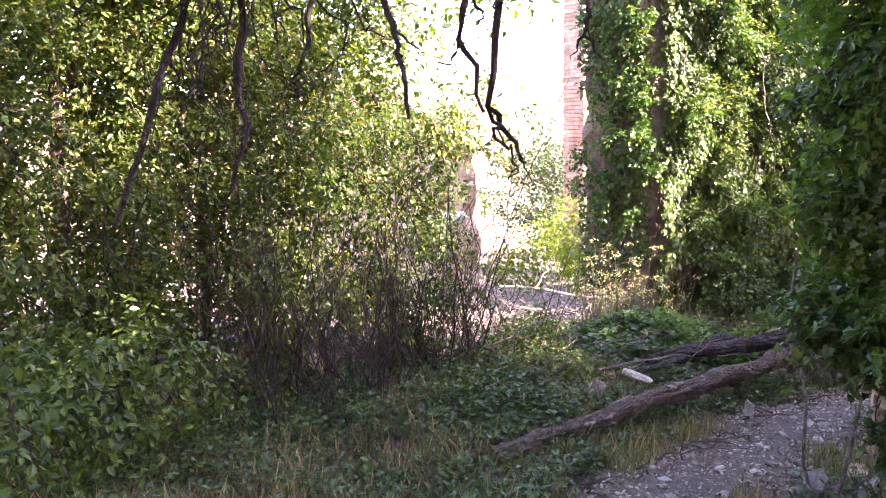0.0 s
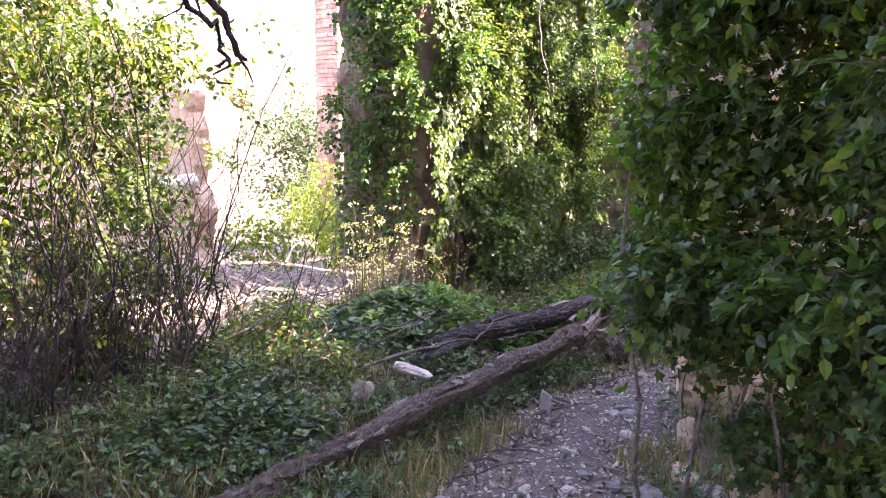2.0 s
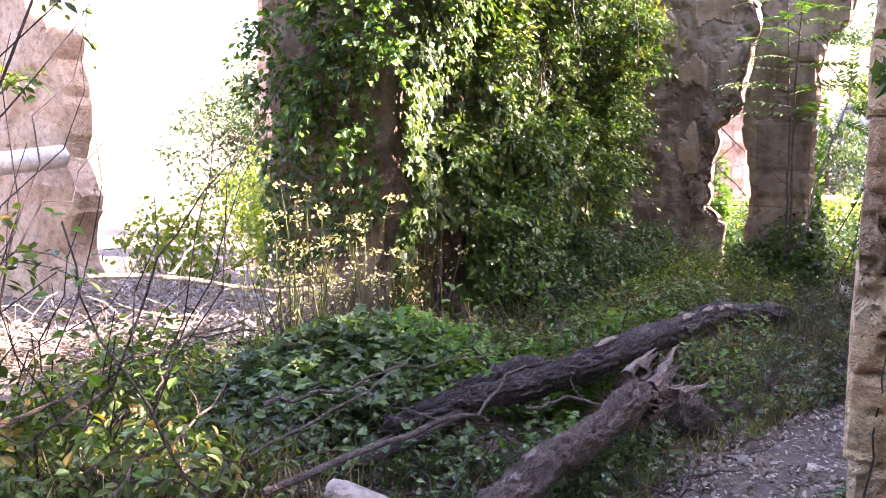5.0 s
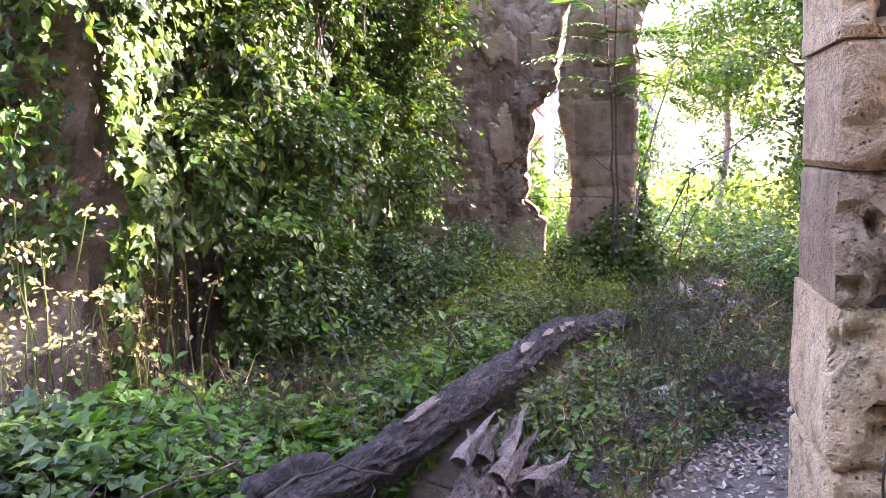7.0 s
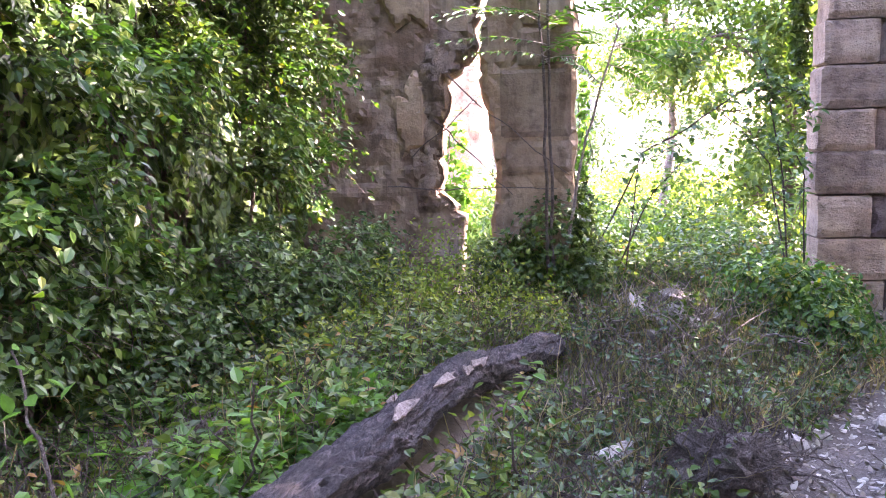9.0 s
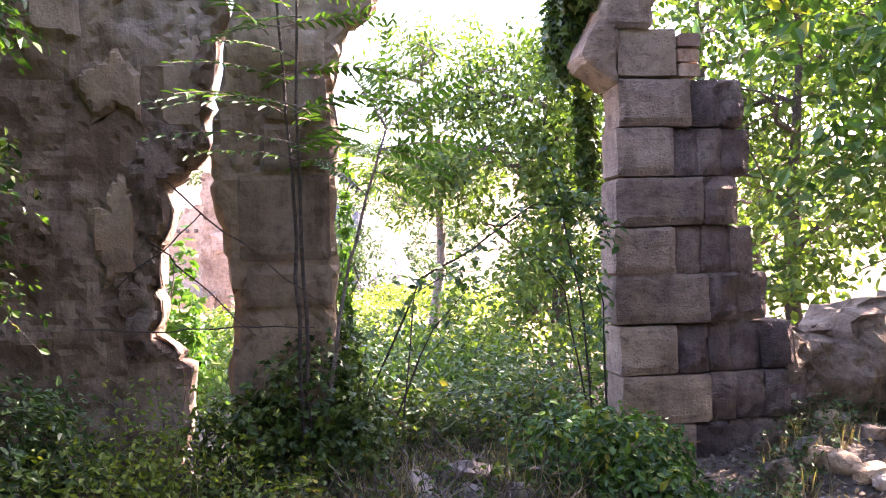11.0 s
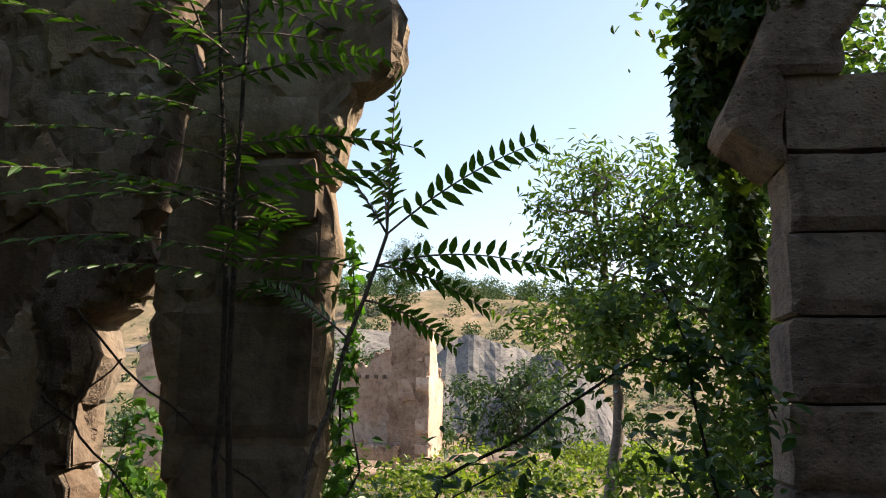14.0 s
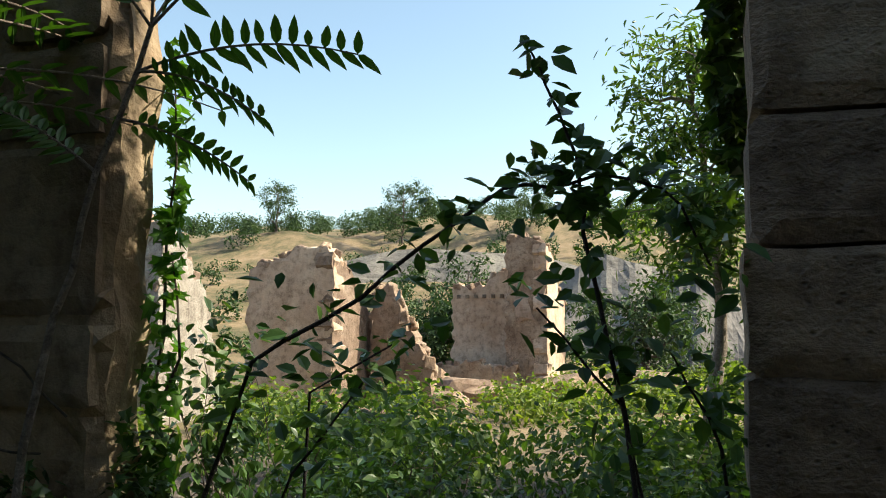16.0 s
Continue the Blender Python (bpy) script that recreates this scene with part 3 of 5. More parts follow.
def scatter_leaves(name, blobs, n, size, shape, material, parent, droop=0.6, shell=0.45, up=0.5, keep=None, label=""):
    P, D = on_blobs(blobs, n, shell)
    ok = (P[:, 2] > ground(P[:, 0], P[:, 1]) + 0.01) & (to_line(P[:, 0], P[:, 1]) > 0.45)
    if keep is not None:
        ok &= keep(P)
    P, D = P[ok], D[ok]
    N = D + rng.normal(size=P.shape) * 0.75 + np.array([0, 0, up])
    return place(name, leaves(name, P, N, size * rng.uniform(0.6, 1.25, len(P)), shape, droop), material, parent, label, "stuff")


def stems_in(blobs, n, rad, reach=0.9):
    """Branches from the foot of a mass out into it."""
    B = np.array(blobs, float)
    lines = []
    for _ in range(n):
        b = B[rng.integers(len(B))]
        d = rng.normal(size=3)
        d /= np.linalg.norm(d)
        tip = b[:3] + d * b[3:] * reach
        fx, fy = b[0] + rng.normal() * 0.25, b[1] + rng.normal() * 0.25
        lines.append((wander((fx, fy, gz(fx, fy) - 0.05), tip, 9, 0.05), np.linspace(rad, rad * 0.25, 9)))
    return lines


def bush(name, blobs, n, size, shape, material, label, stems=20, rad=0.012, wood=None, group="", **kw):
    t = tagged(new(name), label, "bush", group)
    scatter_leaves("foliage", blobs, n, size, shape, material, t, **kw)
    if stems:
        place("stem", tubes("stem", stems_in(blobs, stems, rad), 5), wood or TWIG, t, kind="stuff")
    return t


def tree(name, x, y, height, crown, n, size, shape, material, label, wood=None, trunk=0.12, base=None, lean=(0, 0), first=0.4, limbs=9, clumps=5, clump=0.55, flat=0.7, group=""):
    """A tapered trunk, limbs that fork, and leaves in clumps round the twigs."""
    z0 = gz(x, y) - 0.1 if base is None else base
    t = tagged(new(name), label, "tree", group)
    top = np.array([x + lean[0], y + lean[1], z0 + height * 0.93])
    spine = wander((x, y, z0), top, 14, 0.035 * height / 5)
    place("trunk", tubes("trunk", [(spine, np.linspace(trunk, trunk * 0.15, 14) * (1 + 0.5 * np.exp(-np.arange(14))))], 10, True, 0.04), wood or TWIG, t)
    lines, P, D = [], [], []
    for k in range(limbs):
        f = first + (0.97 - first) * (k + 0.5 * rng.random()) / limbs
        a = spine[int(f * 13)]
        ang = 2.4 * k + rng.random()
        reach = crown * (1.15 - 0.7 * abs(f - 0.55) / 0.5) * rng.uniform(0.7, 1.1)
        tip = a + np.array([math.cos(ang) * reach, math.sin(ang) * reach, reach * rng.uniform(0.15, 0.7)])
        limb = wander(a, tip, 8, 0.05 * reach)
        lines.append((limb, np.linspace(trunk * 0.4, trunk * 0.06, 8)))
        for c in range(clumps):
            s = limb[rng.integers(3, 8)]
            e = s + rng.normal(size=3) * np.array([1, 1, 0.6]) * clump
            lines.append((wander(s, e, 5, 0.04), np.linspace(trunk * 0.12, trunk * 0.03, 5)))
            m = max(3, n // (limbs * clumps))
            q = rng.normal(size=(m, 3)) * np.array([1, 1, flat]) * clump * 0.45
            P.append(e + q)
            D.append(q)
    place("limb", tubes("limb", lines, 5), wood or TWIG, t, kind="stuff")
    P, D = np.concatenate(P), np.concatenate(D)
    open_way = (to_line(P[:, 0], P[:, 1]) > 1.2) | (P[:, 2] > 3.2)
    P, D = P[open_way], D[open_way]
    N = D + rng.normal(size=P.shape) * 0.4 + np.array([0, 0, 0.5])
    place("crown", leaves("crown", P, N, size * rng.uniform(0.6, 1.3, len(P)), shape, 0.7), material, t, kind="stuff")
    return t


def sprays(name, parent, roots, ways, shoots, per, length, size, shape, material, spread=0.6, sag=0.35, twig=0.35, wood=None, keep=None):
    """Leafy shoots in tufts: from each root some shoots go out its way, arch over and carry leaves on both sides."""
    R, W = np.repeat(np.asarray(roots, float), shoots, 0), np.repeat(np.asarray(ways, float), shoots, 0)
    W = W / np.linalg.norm(W, axis=1, keepdims=True) + rng.normal(size=R.shape) * spread
    W /= np.linalg.norm(W, axis=1, keepdims=True)
    L = length * rng.uniform(0.45, 1.25, (len(R), 1))
    s = rng.uniform(0.2, 1.05, (len(R), per, 1))
    fall = np.array([0, 0, -sag])
    P = R[:, None] + W[:, None] * s * L[:, None] + fall * L[:, None] * s ** 2 + rng.normal(size=(len(R), per, 3)) * 0.018
    N = np.array([0, 0, 0.5]) + 0.55 * W[:, None] + rng.normal(size=P.shape) * 0.5
    spin = W[:, None] * 0.7 + fall * s + rng.normal(size=P.shape) * 0.55
    P, N, spin = P.reshape(-1, 3), N.reshape(-1, 3), spin.reshape(-1, 3)
    ok = P[:, 2] > ground(P[:, 0], P[:, 1]) + 0.01
    if keep is not None:
        ok &= keep(P)
    P, N, spin = P[ok], N[ok], spin[ok]
    place(name, leaves(name, P, N, size * rng.uniform(0.55, 1.3, len(P)), shape, 0.15, spin), material, parent, kind="stuff")
    pick = rng.random(len(R)) < twig
    if keep is not None:
        pick &= keep(R + W * L)
    t = np.linspace(0, 1, 5)[:, None]
    lines = [(r + w * t * l + fall * l * t ** 2, np.linspace(0.0035, 0.0012, 5)) for r, w, l in zip(R[pick], W[pick], L[pick])]
    if lines:
        place("stem", tubes("stem", lines, 3), wood or TWIG, parent, kind="stuff")


# ivy on the north wall: a sheet that swells towards the east
def ivy_front(x, z):
    swell = np.interp(x, [8.4, 9.2, 10.3, 11.2, 12.2, 13.2], [0.05, 0.25, 0.62, 0.8, 0.75, 0.5]) * 0.95 * np.interp(z, [-0.8, 0.2, 1.2, 2.5, 4.5], [0.55, 0.8, 1.0, 1.1, 0.8])
    lump = 0.26 * np.sin(3.1 * x + 1.3 * z) * np.sin(2.7 * z - 0.8 * x) + 0.2 * np.sin(6.3 * x - 2 * z) * np.sin(5.5 * z + 1)
    return swell + lump


def ivy_gap(x, z):
    """Above nought where ivy clings; below it the masonry shows."""
    return 0.35 * np.sin(2.3 * x + 0.7) + np.sin(3.1 * z + 1.9 * x) + 0.6 * np.sin(5.3 * x - 3.7 * z) + 1.5 * sstep(x, 8.6, 10.2) + 0.9 * sstep(z, 0.7, 1.8) + 0.45 + 1.2 * sstep(x, 10.0, 10.8)


ivy_n = tagged(new("ivy"), "thick ivy hanging over a ruined wall", "ivy")
# leaves that lie close on the masonry
n = 30000
x, z = rng.uniform(8.7, 13.5, n), rng.uniform(-0.75, 4.5, n)
on = ivy_gap(x, z) > 0.15 + 0.3 * rng.random(n)
x, z = x[on], z[on]
P = np.stack([x, 5.16 - 0.34 * np.maximum(ivy_front(x, z), 0.02) - 0.12 * rng.random(len(x)), z], -1)
place("leaves", leaves("leaves", P, np.array([-0.15, -1, 0.3]) + rng.normal(size=P.shape) * 0.3, rng.uniform(0.045, 0.1, len(P)), "ivy", 1.6), IVY, ivy_n, kind="stuff")
# tufts that stand out from it, with dark hollows between
k = 620
x, z = rng.uniform(8.8, 13.2, k), rng.uniform(-0.5, 4.3, k)
hollow = np.sin(2.6 * x + 1.1 * np.sin(2.2 * z)) * np.sin(2.9 * z + 0.9 * np.sin(1.9 * x)) + 0.45 * np.sin(6.1 * x + 2 * z) * np.sin(5.3 * z - x)
on = (ivy_gap(x, z) > 0.9) & (hollow > -0.1)
x, z, hollow = x[on], z[on], hollow[on]
out = np.maximum(ivy_front(x, z), 0.04) * rng.uniform(0.35, 0.85, len(x)) + 0.12 * np.maximum(hollow, 0)
roots = np.stack([x, 5.15 - out, z], -1)
ways = np.stack([rng.normal(size=len(x)) * 0.3 - 0.1, -np.ones(len(x)), rng.uniform(0.1, 0.9, len(x))], -1)
half = rng.random(len(x)) < 0.55
sprays("shoot_leaves", ivy_n, roots[half], ways[half], 11, 15, 0.30, 0.047, "oval", IVY, 0.65, 0.45)
sprays("shoot_leaves", ivy_n, roots[~half], ways[~half], 10, 15, 0.34, 0.052, "oval", ELM, 0.6, 0.4)
# upper tufts: sunlight on the ivy's top is painted with yellower leaves
high = (z > 1.4) & (rng.random(len(z)) < 0.35)
sprays("shoot_leaves", ivy_n, roots[high] + [0, -0.1, 0.08], ways[high], 4, 12, 0.32, 0.054, "lance", YELLOW, 0.5, 0.3)
place("stem", tubes("stem", [(wander((a, 5.15 - 0.3 * float(ivy_front(a, 0.5)), -0.6), (a + rng.normal() * 0.5, 5.2 - float(ivy_front(a, 2.5)) * 0.5, rng.uniform(1.5, 4)), 12, 0.04), np.linspace(0.014, 0.004, 12)) for a in rng.uniform(8.9, 13, 26)], 5), TWIG, ivy_n, kind="stuff")
for a, b in (((9.75, 4.45, 2.9), (9.95, 4.28, 1.35)), ((10.6, 4.2, 3.0), (10.75, 4.05, 1.5)), ((8.9, 4.9, 2.8), (8.95, 4.8, 1.9))):
    hv = tagged(new("hanging_vine"), "bare grey vine hanging before the ivy", "vine", "hanging vines")
    place("stem", tubes("stem", [(wander(a, b, 14, 0.02), np.linspace(0.009, 0.004, 14))], 5), GREYSTEM, hv)
# ivy on the wall's western end
m = 3600
y, z = rng.uniform(5.2, 6.2, m), rng.uniform(-0.4, 4.5, m)
on = np.sin(3.3 * y + 1.7 * z) + np.sin(2.9 * z - 1.1 * y) + 0.5 * z > 0.35
y, z = y[on], z[on]
P = np.stack([8.68 - 0.16 * rng.random(len(y)) ** 1.5 * sstep(z, 0, 2), y, z], -1)
place("leaves", leaves("leaves", P, np.array([-1, -0.3, 0.45]) + rng.normal(size=P.shape) * 0.6, rng.uniform(0.04, 0.085, len(P)), "ivy", 0.9), IVY, ivy_n, kind="stuff")
q = 60
roots = np.stack([np.full(q, 8.6), rng.uniform(5.1, 6.2, q), rng.uniform(0.9, 4.2, q)], -1)
sprays("shoot_leaves", ivy_n, roots, np.array([[-1.0, -0.2, 0.3]]) + np.zeros((q, 3)), 8, 12, 0.28, 0.055, "oval", ELM, 0.6, 0.5)
# dry weeds and thin ivy at the wall's foot
foot = tagged(new("wall_foot_shrub"), "dark ivy shrub at the foot of the wall", "bush")
q = 90
x = rng.uniform(9.3, 12.9, q)
roots = np.stack([x, 5.0 - np.interp(x, [9, 10.5, 12.5], [0.05, 0.45, 0.75]), ground(x, np.full(q, 4.6)) + rng.uniform(0.05, 0.9, q) ** 1.5], -1)
sprays("foliage", foot, roots, np.stack([rng.normal(size=q) * 0.4, -np.ones(q), rng.uniform(0.2, 1.2, q)], -1), 9, 13, 0.30, 0.044, "oval", IVYG, 0.6, 0.35)

# ivy and elm over the path wall
R1 = []
for k in range(15):
    f = k / 14
    x, y = 4.45 + 1.1 * f, 0.1 + 1.75 * f
    for z in (0.1, 0.8, 1.5, 2.2, 2.9):
        R1.append((x + 0.2 * math.sin(3 * k + z), y - 0.1 * abs(z - 1.3) - 0.75 * max(0.0, 0.85 - z) + 0.18 * math.sin(2 * k + 3 * z), z - 0.3, 0.36, 0.34, 0.38))
clear = lambda P: to_line(P[:, 0], P[:, 1]) > 0.5
path_ivy = bush("ivy_thicket", R1, 36000, 0.062, "ivy", IVY, "dense dark ivy and elm spilling over a path wall", 16, 0.014, GREYSTEM, keep=clear, shell=0.6)
R1A = np.array(R1)
k = rng.integers(0, len(R1A), 520)
out = np.stack([-0.75 + rng.normal(size=520) * 0.35, 0.65 + rng.normal(size=520) * 0.35, rng.uniform(-0.1, 0.7, 520)], -1)
roots = R1A[k, :3] + out * R1A[k, 3:] * rng.uniform(0.3, 0.95, (520, 1))
dark = np.sin(2.9 * roots[:, 0] + 2.1 * roots[:, 2]) * np.sin(3.3 * roots[:, 2] - 1.7 * roots[:, 1]) > -0.18
roots, out = roots[dark], out[dark]
half = rng.random(len(roots)) < 0.5
# upper sprays take a lighter leaf: light on the thicket's top, put in colour
upper = roots[:, 2] > 1.0
sprays("shoot_leaves", path_ivy, roots[upper], out[upper], 4, 10, 0.34, 0.06, "oval", FRESH, 0.6, 0.4, 0.3, GREYSTEM, clear)
sprays("shoot_leaves", path_ivy, roots[half], out[half], 6, 11, 0.30, 0.066, "oval", ELM, 0.6, 0.4, 0.5, GREYSTEM, clear)
sprays("shoot_leaves", path_ivy, roots[~half], out[~half], 6, 10, 0.26, 0.066, "ivy", IVYG, 0.6, 0.5, 0.4, TWIG, clear)
twig = wander((6.0, 1.85, 1.5), (7.0, 2.2, 1.15), 10, 0.02)
place("stem", tubes("stem", [(twig, np.linspace(0.009, 0.004, 10))], 5), GREYSTEM, path_ivy)
sprays("shoot_leaves", path_ivy, twig[5:], np.array([[0.1, 0.5, -0.35]]) + np.zeros((5, 3)), 4, 8, 0.2, 0.07, "ivy", ELM, 0.4, 0.3, 0.8, GREYSTEM)
# same lighter leaf colour for the painted lit top
R2 = [(5.2, 1.75, 2.5, 0.6, 0.45, 0.45), (4.6, 1.5, 2.9, 0.7, 0.5, 0.4), (5.6, 1.9, 3.0, 0.6, 0.5, 0.5), (5.45, 1.9, 1.4, 0.3, 0.3, 0.5), (5.62, 1.93, 0.85, 0.25, 0.26, 0.35)]
scatter_leaves("elm_leaves", R2, 7500, 0.07, "oval", FRESH, path_ivy, keep=clear, label="elm shoots above the ivy, light green to paint the lit top")

# bramble thicket on the other side
T1, T1B = [], []
for k in range(24):
    f = k / 23
    x, y = 1.4 + 4.5 * f, 5.7 + 0.35 * math.sin(4 * f) + 0.3 * f
    for z in (0.1, 0.6, 1.1, 1.6, 2.1, 2.7, 3.3):
        q = math.sin(5.3 * k + 3.7 * z) + math.sin(2.1 * k - 1.9 * z)
        if q < -0.7 or (z > 2.3 and f > 0.7) or (f > 0.62 and z < 1.3 and q < 0.9):
            continue
        (T1 if q < 0.9 else T1B).append((x + 0.3 * math.sin(5 * k + z), y + 0.45 * math.sin(3 * k + 2 * z) + 0.12 * z, z - 0.3, 0.34, 0.32, 0.3))
thk = bush("bramble_thicket", T1, 40000, 0.052, "oval", BRAMBLE, "tall tangled bramble thicket with dead canes", 0, shell=0.6)
scatter_leaves("foliage", T1B, 26000, 0.052, "oval", IVY, thk, shell=0.6)
TB = np.array(T1 + T1B)
k = rng.integers(0, len(TB), 420)
roots = TB[k, :3] + rng.normal(size=(420, 3)) * np.array([0.25, 0.15, 0.2]) - np.array([0, 0.2, 0])
# about a fifth of the sprays get the yellow leaf as painted sunlight
lit = rng.random(420) < 0.22
ways = np.stack([rng.normal(size=420) * 0.6, -np.ones(420), rng.uniform(-0.2, 0.9, 420)], -1)
sprays("shoot_leaves", thk, roots[lit], ways[lit], 4, 12, 0.4, 0.055, "oval", YELLOW, 0.6, 0.5, 0.6)
sprays("shoot_leaves", thk, roots[~lit], ways[~lit], 4, 12, 0.4, 0.055, "oval", BRAMBLE, 0.6, 0.5, 0.6)
# a mesh of thin dead stems, thickest low down
a = np.stack([rng.uniform(2.6, 6.3, 260), 5.45 + rng.normal(size=260) * 0.35], -1)
place("stem", tubes("stem", [(wander((p, q, gz(p, q) - 0.02), (p + rng.normal() * 0.4, q + rng.normal() * 0.3, gz(p, q) + rng.uniform(0.4, 1.7)), 8, 0.07), np.linspace(0.0055, 0.002, 8)) for p, q in a], 3), BLACKTWIG, thk, kind="stuff")
for k in range(150):
    f = rng.random() ** 0.6
    a = np.array([1.5 + 4.3 * f, 5.55 + rng.normal() * 0.3, 0.0])
    a[2] = gz(a[0], a[1]) - 0.05
    e = a + np.array([rng.normal() * 0.7, rng.normal() * 0.4, rng.uniform(0.7, 2.8)])
    place("cane", tubes("cane", [(wander(a, e, 10, 0.075), np.linspace(0.008, 0.0025, 10))], 5), BLACKTWIG if k % 3 else TWIG, thk)
T0 = [(0.6 + 0.42 * k, 6.9 + 0.3 * math.sin(2 * k), z + 0.2 * math.sin(3 * k), 0.45, 0.4, 0.5) for k in range(14) for z in (-0.2, 0.5, 1.2, 1.9, 2.6)]
bush("bramble_thicket", T0, 24000, 0.085, "oval", BRAMBLE, "deep bramble growth behind the canes", 40, shell=0.7)
T2 = [(0.6, 3.5, 0.35, 0.6, 0.5, 0.55), (1.3, 4.3, 0.25, 0.6, 0.5, 0.45), (0.4, 4.4, 0.8, 0.8, 0.6, 0.8), (2.0, 4.7, 0.2, 0.7, 0.5, 0.5), (0.2, 3.9, 1.6, 0.5, 0.5, 0.6)]
bush("broadleaf_shrub", T2, 12000, 0.056, "oval", IVY, "broad-leaved green shrub beside the brambles", 30)
# the glow from behind is put into the yellow leaf colour
T3 = [(1.0, 6.4, 2.2, 0.9, 0.7, 1.0), (2.6, 6.8, 3.2, 1.0, 0.8, 0.9), (4.3, 7.0, 3.0, 1.0, 0.8, 0.9)]
bush("sunlit_shrub", T3, 6000, 0.10, "oval", YELLOW, "yellow-green shrub with backlight put into its leaf colour", 20)

# ---- fallen logs ----
def log(name, pts, rad, material, label, peel=None, stubs=()):
    """A fallen trunk: furrowed bark in plates, closed torn ends, pale scars where bark has come off, stubs of limbs."""
    t = tagged(new(name), label, "log")
    p = np.array(pts, float)
    u = np.linspace(0, 1, 230)
    line = np.stack([np.interp(u, np.linspace(0, 1, len(p)), p[:, k]) for k in range(3)], -1) + np.stack([0.012 * np.sin(u * 17), 0.02 * np.sin(u * 11 + 1), 0.012 * np.sin(u * 23)], -1)
    r = np.interp(u, np.linspace(0, 1, len(rad)), rad) * (1 + 0.05 * np.sin(u * 31) + 0.04 * np.sin(u * 67 + 1))
    d = np.gradient(line, axis=0)
    d /= np.linalg.norm(d, axis=1, keepdims=True)
    side = np.cross(d, [0, 0, 1.0])
    side /= np.linalg.norm(side, axis=1, keepdims=True)
    top = np.cross(side, d)
    sides = 44
    ang = np.linspace(0, 2 * np.pi, sides, endpoint=False)
    run = np.concatenate([[0], np.cumsum(np.linalg.norm(np.diff(line, axis=0), axis=1))])
    V, seed = [], len(label) * 1.7
    for k in range(len(u)):
        end = min(1.0, k / 3, (len(u) - 1 - k) / 3)
        for b in ang:
            q = (run[k] * 2.6, math.cos(b) * 1.5 + seed, math.sin(b) * 1.5)
            furrow = abs(nz(q, 3.1))
            plate = max(-0.1, min(0.12, nz(q, 1.4)))
            rr = r[k] * (1 + 0.16 * nz((run[k] * 1.3, math.cos(b), math.sin(b) + seed), 1.2)) + 0.05 * plate - 0.019 * math.exp(-(furrow / 0.13) ** 2) + 0.012 * nz(q, 6) + 0.008 * nz(q, 13)
            V.append(line[k] + rr * (0.25 + 0.75 * end) * (math.cos(b) * top[k] + math.sin(b) * side[k]))
    i, j = np.meshgrid(np.arange(len(u) - 1), np.arange(sides), indexing="ij")
    Fc = np.stack([i * sides + j, i * sides + (j + 1) % sides, (i + 1) * sides + (j + 1) % sides, (i + 1) * sides + j], -1).reshape(-1, 4)
    place("trunk", raw(name, V, Fc, True), material, t)
    for k, way in ((0, -1), (len(u) - 1, 1)):
        ring = V[k * sides:(k + 1) * sides]
        c = line[k] + way * d[k] * 0.02
        place("torn_end", raw("torn_end", ring + [c], [(a, (a + 1) % sides, sides) for a in range(sides)]), GREYSTEM if peel else material, t, "torn grey wood at the log's end")
    for a, b, q in stubs:
        place("limb_stub", tubes("limb_stub", [(wander(a, b, 14, 0.02), np.linspace(q, q * 0.5, 14))], 12, True, 0.08), material, t)
    if peel:
        for _ in range(9):
            k = int(rng.integers(20, 150))
            b = rng.uniform(-1.0, 1.1)
            m = 11
            du, db = rng.uniform(0.04, 0.15), rng.uniform(0.08, 0.28)
            ring = []
            for a in np.linspace(0, 2 * np.pi, m, endpoint=False):
                f = rng.uniform(0.35, 1.2)
                bb, along = b + db * f * math.sin(a), du * f * math.cos(a)
                ring.append(line[k] + d[k] * along + (r[k] * 1.08 + 0.008) * (math.cos(bb) * top[k] + math.sin(bb) * side[k]))
            mid = line[k] + (r[k] * 1.08 + 0.012) * (math.cos(b) * top[k] + math.sin(b) * side[k])
            place("bark_flake", raw("bark_flake", ring + [mid] + [v - (v - line[k]) * 0.16 for v in ring], [(a, (a + 1) % m, m) for a in range(m)] + [(a, a + m + 1, (a + 1) % m + m + 1) for a in range(m)] + [(a, (a + 1) % m + m + 1, (a + 1) % m) for a in range(m)]), peel, t, "pale flake of peeling bark")
    return t


def clod(x, y, size, label, roots=70):
    """A lump of root-bound soil turned up out of the ground, with rootlets hanging off it."""
    t = tagged(new("root_clod"), label, "clod", "root clods")
    bm = bmesh.new()
    bmesh.ops.create_icosphere(bm, subdivisions=4, radius=1)
    off = Vector((x * 3.1, y * 2.3, size[0] * 7))
    z = gz(x, y)
    for v in bm.verts:
        p = v.co.copy()
        f = 0.85 + 0.4 * noise.noise(p * 1.3 + off) + 0.25 * noise.noise(p * 3.7 + off) + 0.14 * noise.noise(p * 9 + off)
        v.co = Vector((x + p.x * size[0] * f, y + p.y * size[1] * f, z + size[2] * (0.25 + p.z * f)))
    me = bpy.data.meshes.new("soil")
    bm.to_mesh(me), bm.free()
    place("soil", me, SOIL, t)
    lines = []
    for _ in range(roots):
        q = rng.normal(size=3)
        q[2] = abs(q[2])
        q /= np.linalg.norm(q)
        a = np.array([x, y, z + size[2] * 0.25]) + q * np.array(size) * 0.8
        e = a + (q + rng.normal(size=3) * 0.7) * 0.11 - np.array([0, 0, 0.05])
        lines.append((wander(a, e, 6, 0.012), np.linspace(0.004, 0.0012, 6)))
    place("rootlet", tubes("rootlet", lines, 3), TWIG, t, "fine dry rootlets", "stuff")
    return t


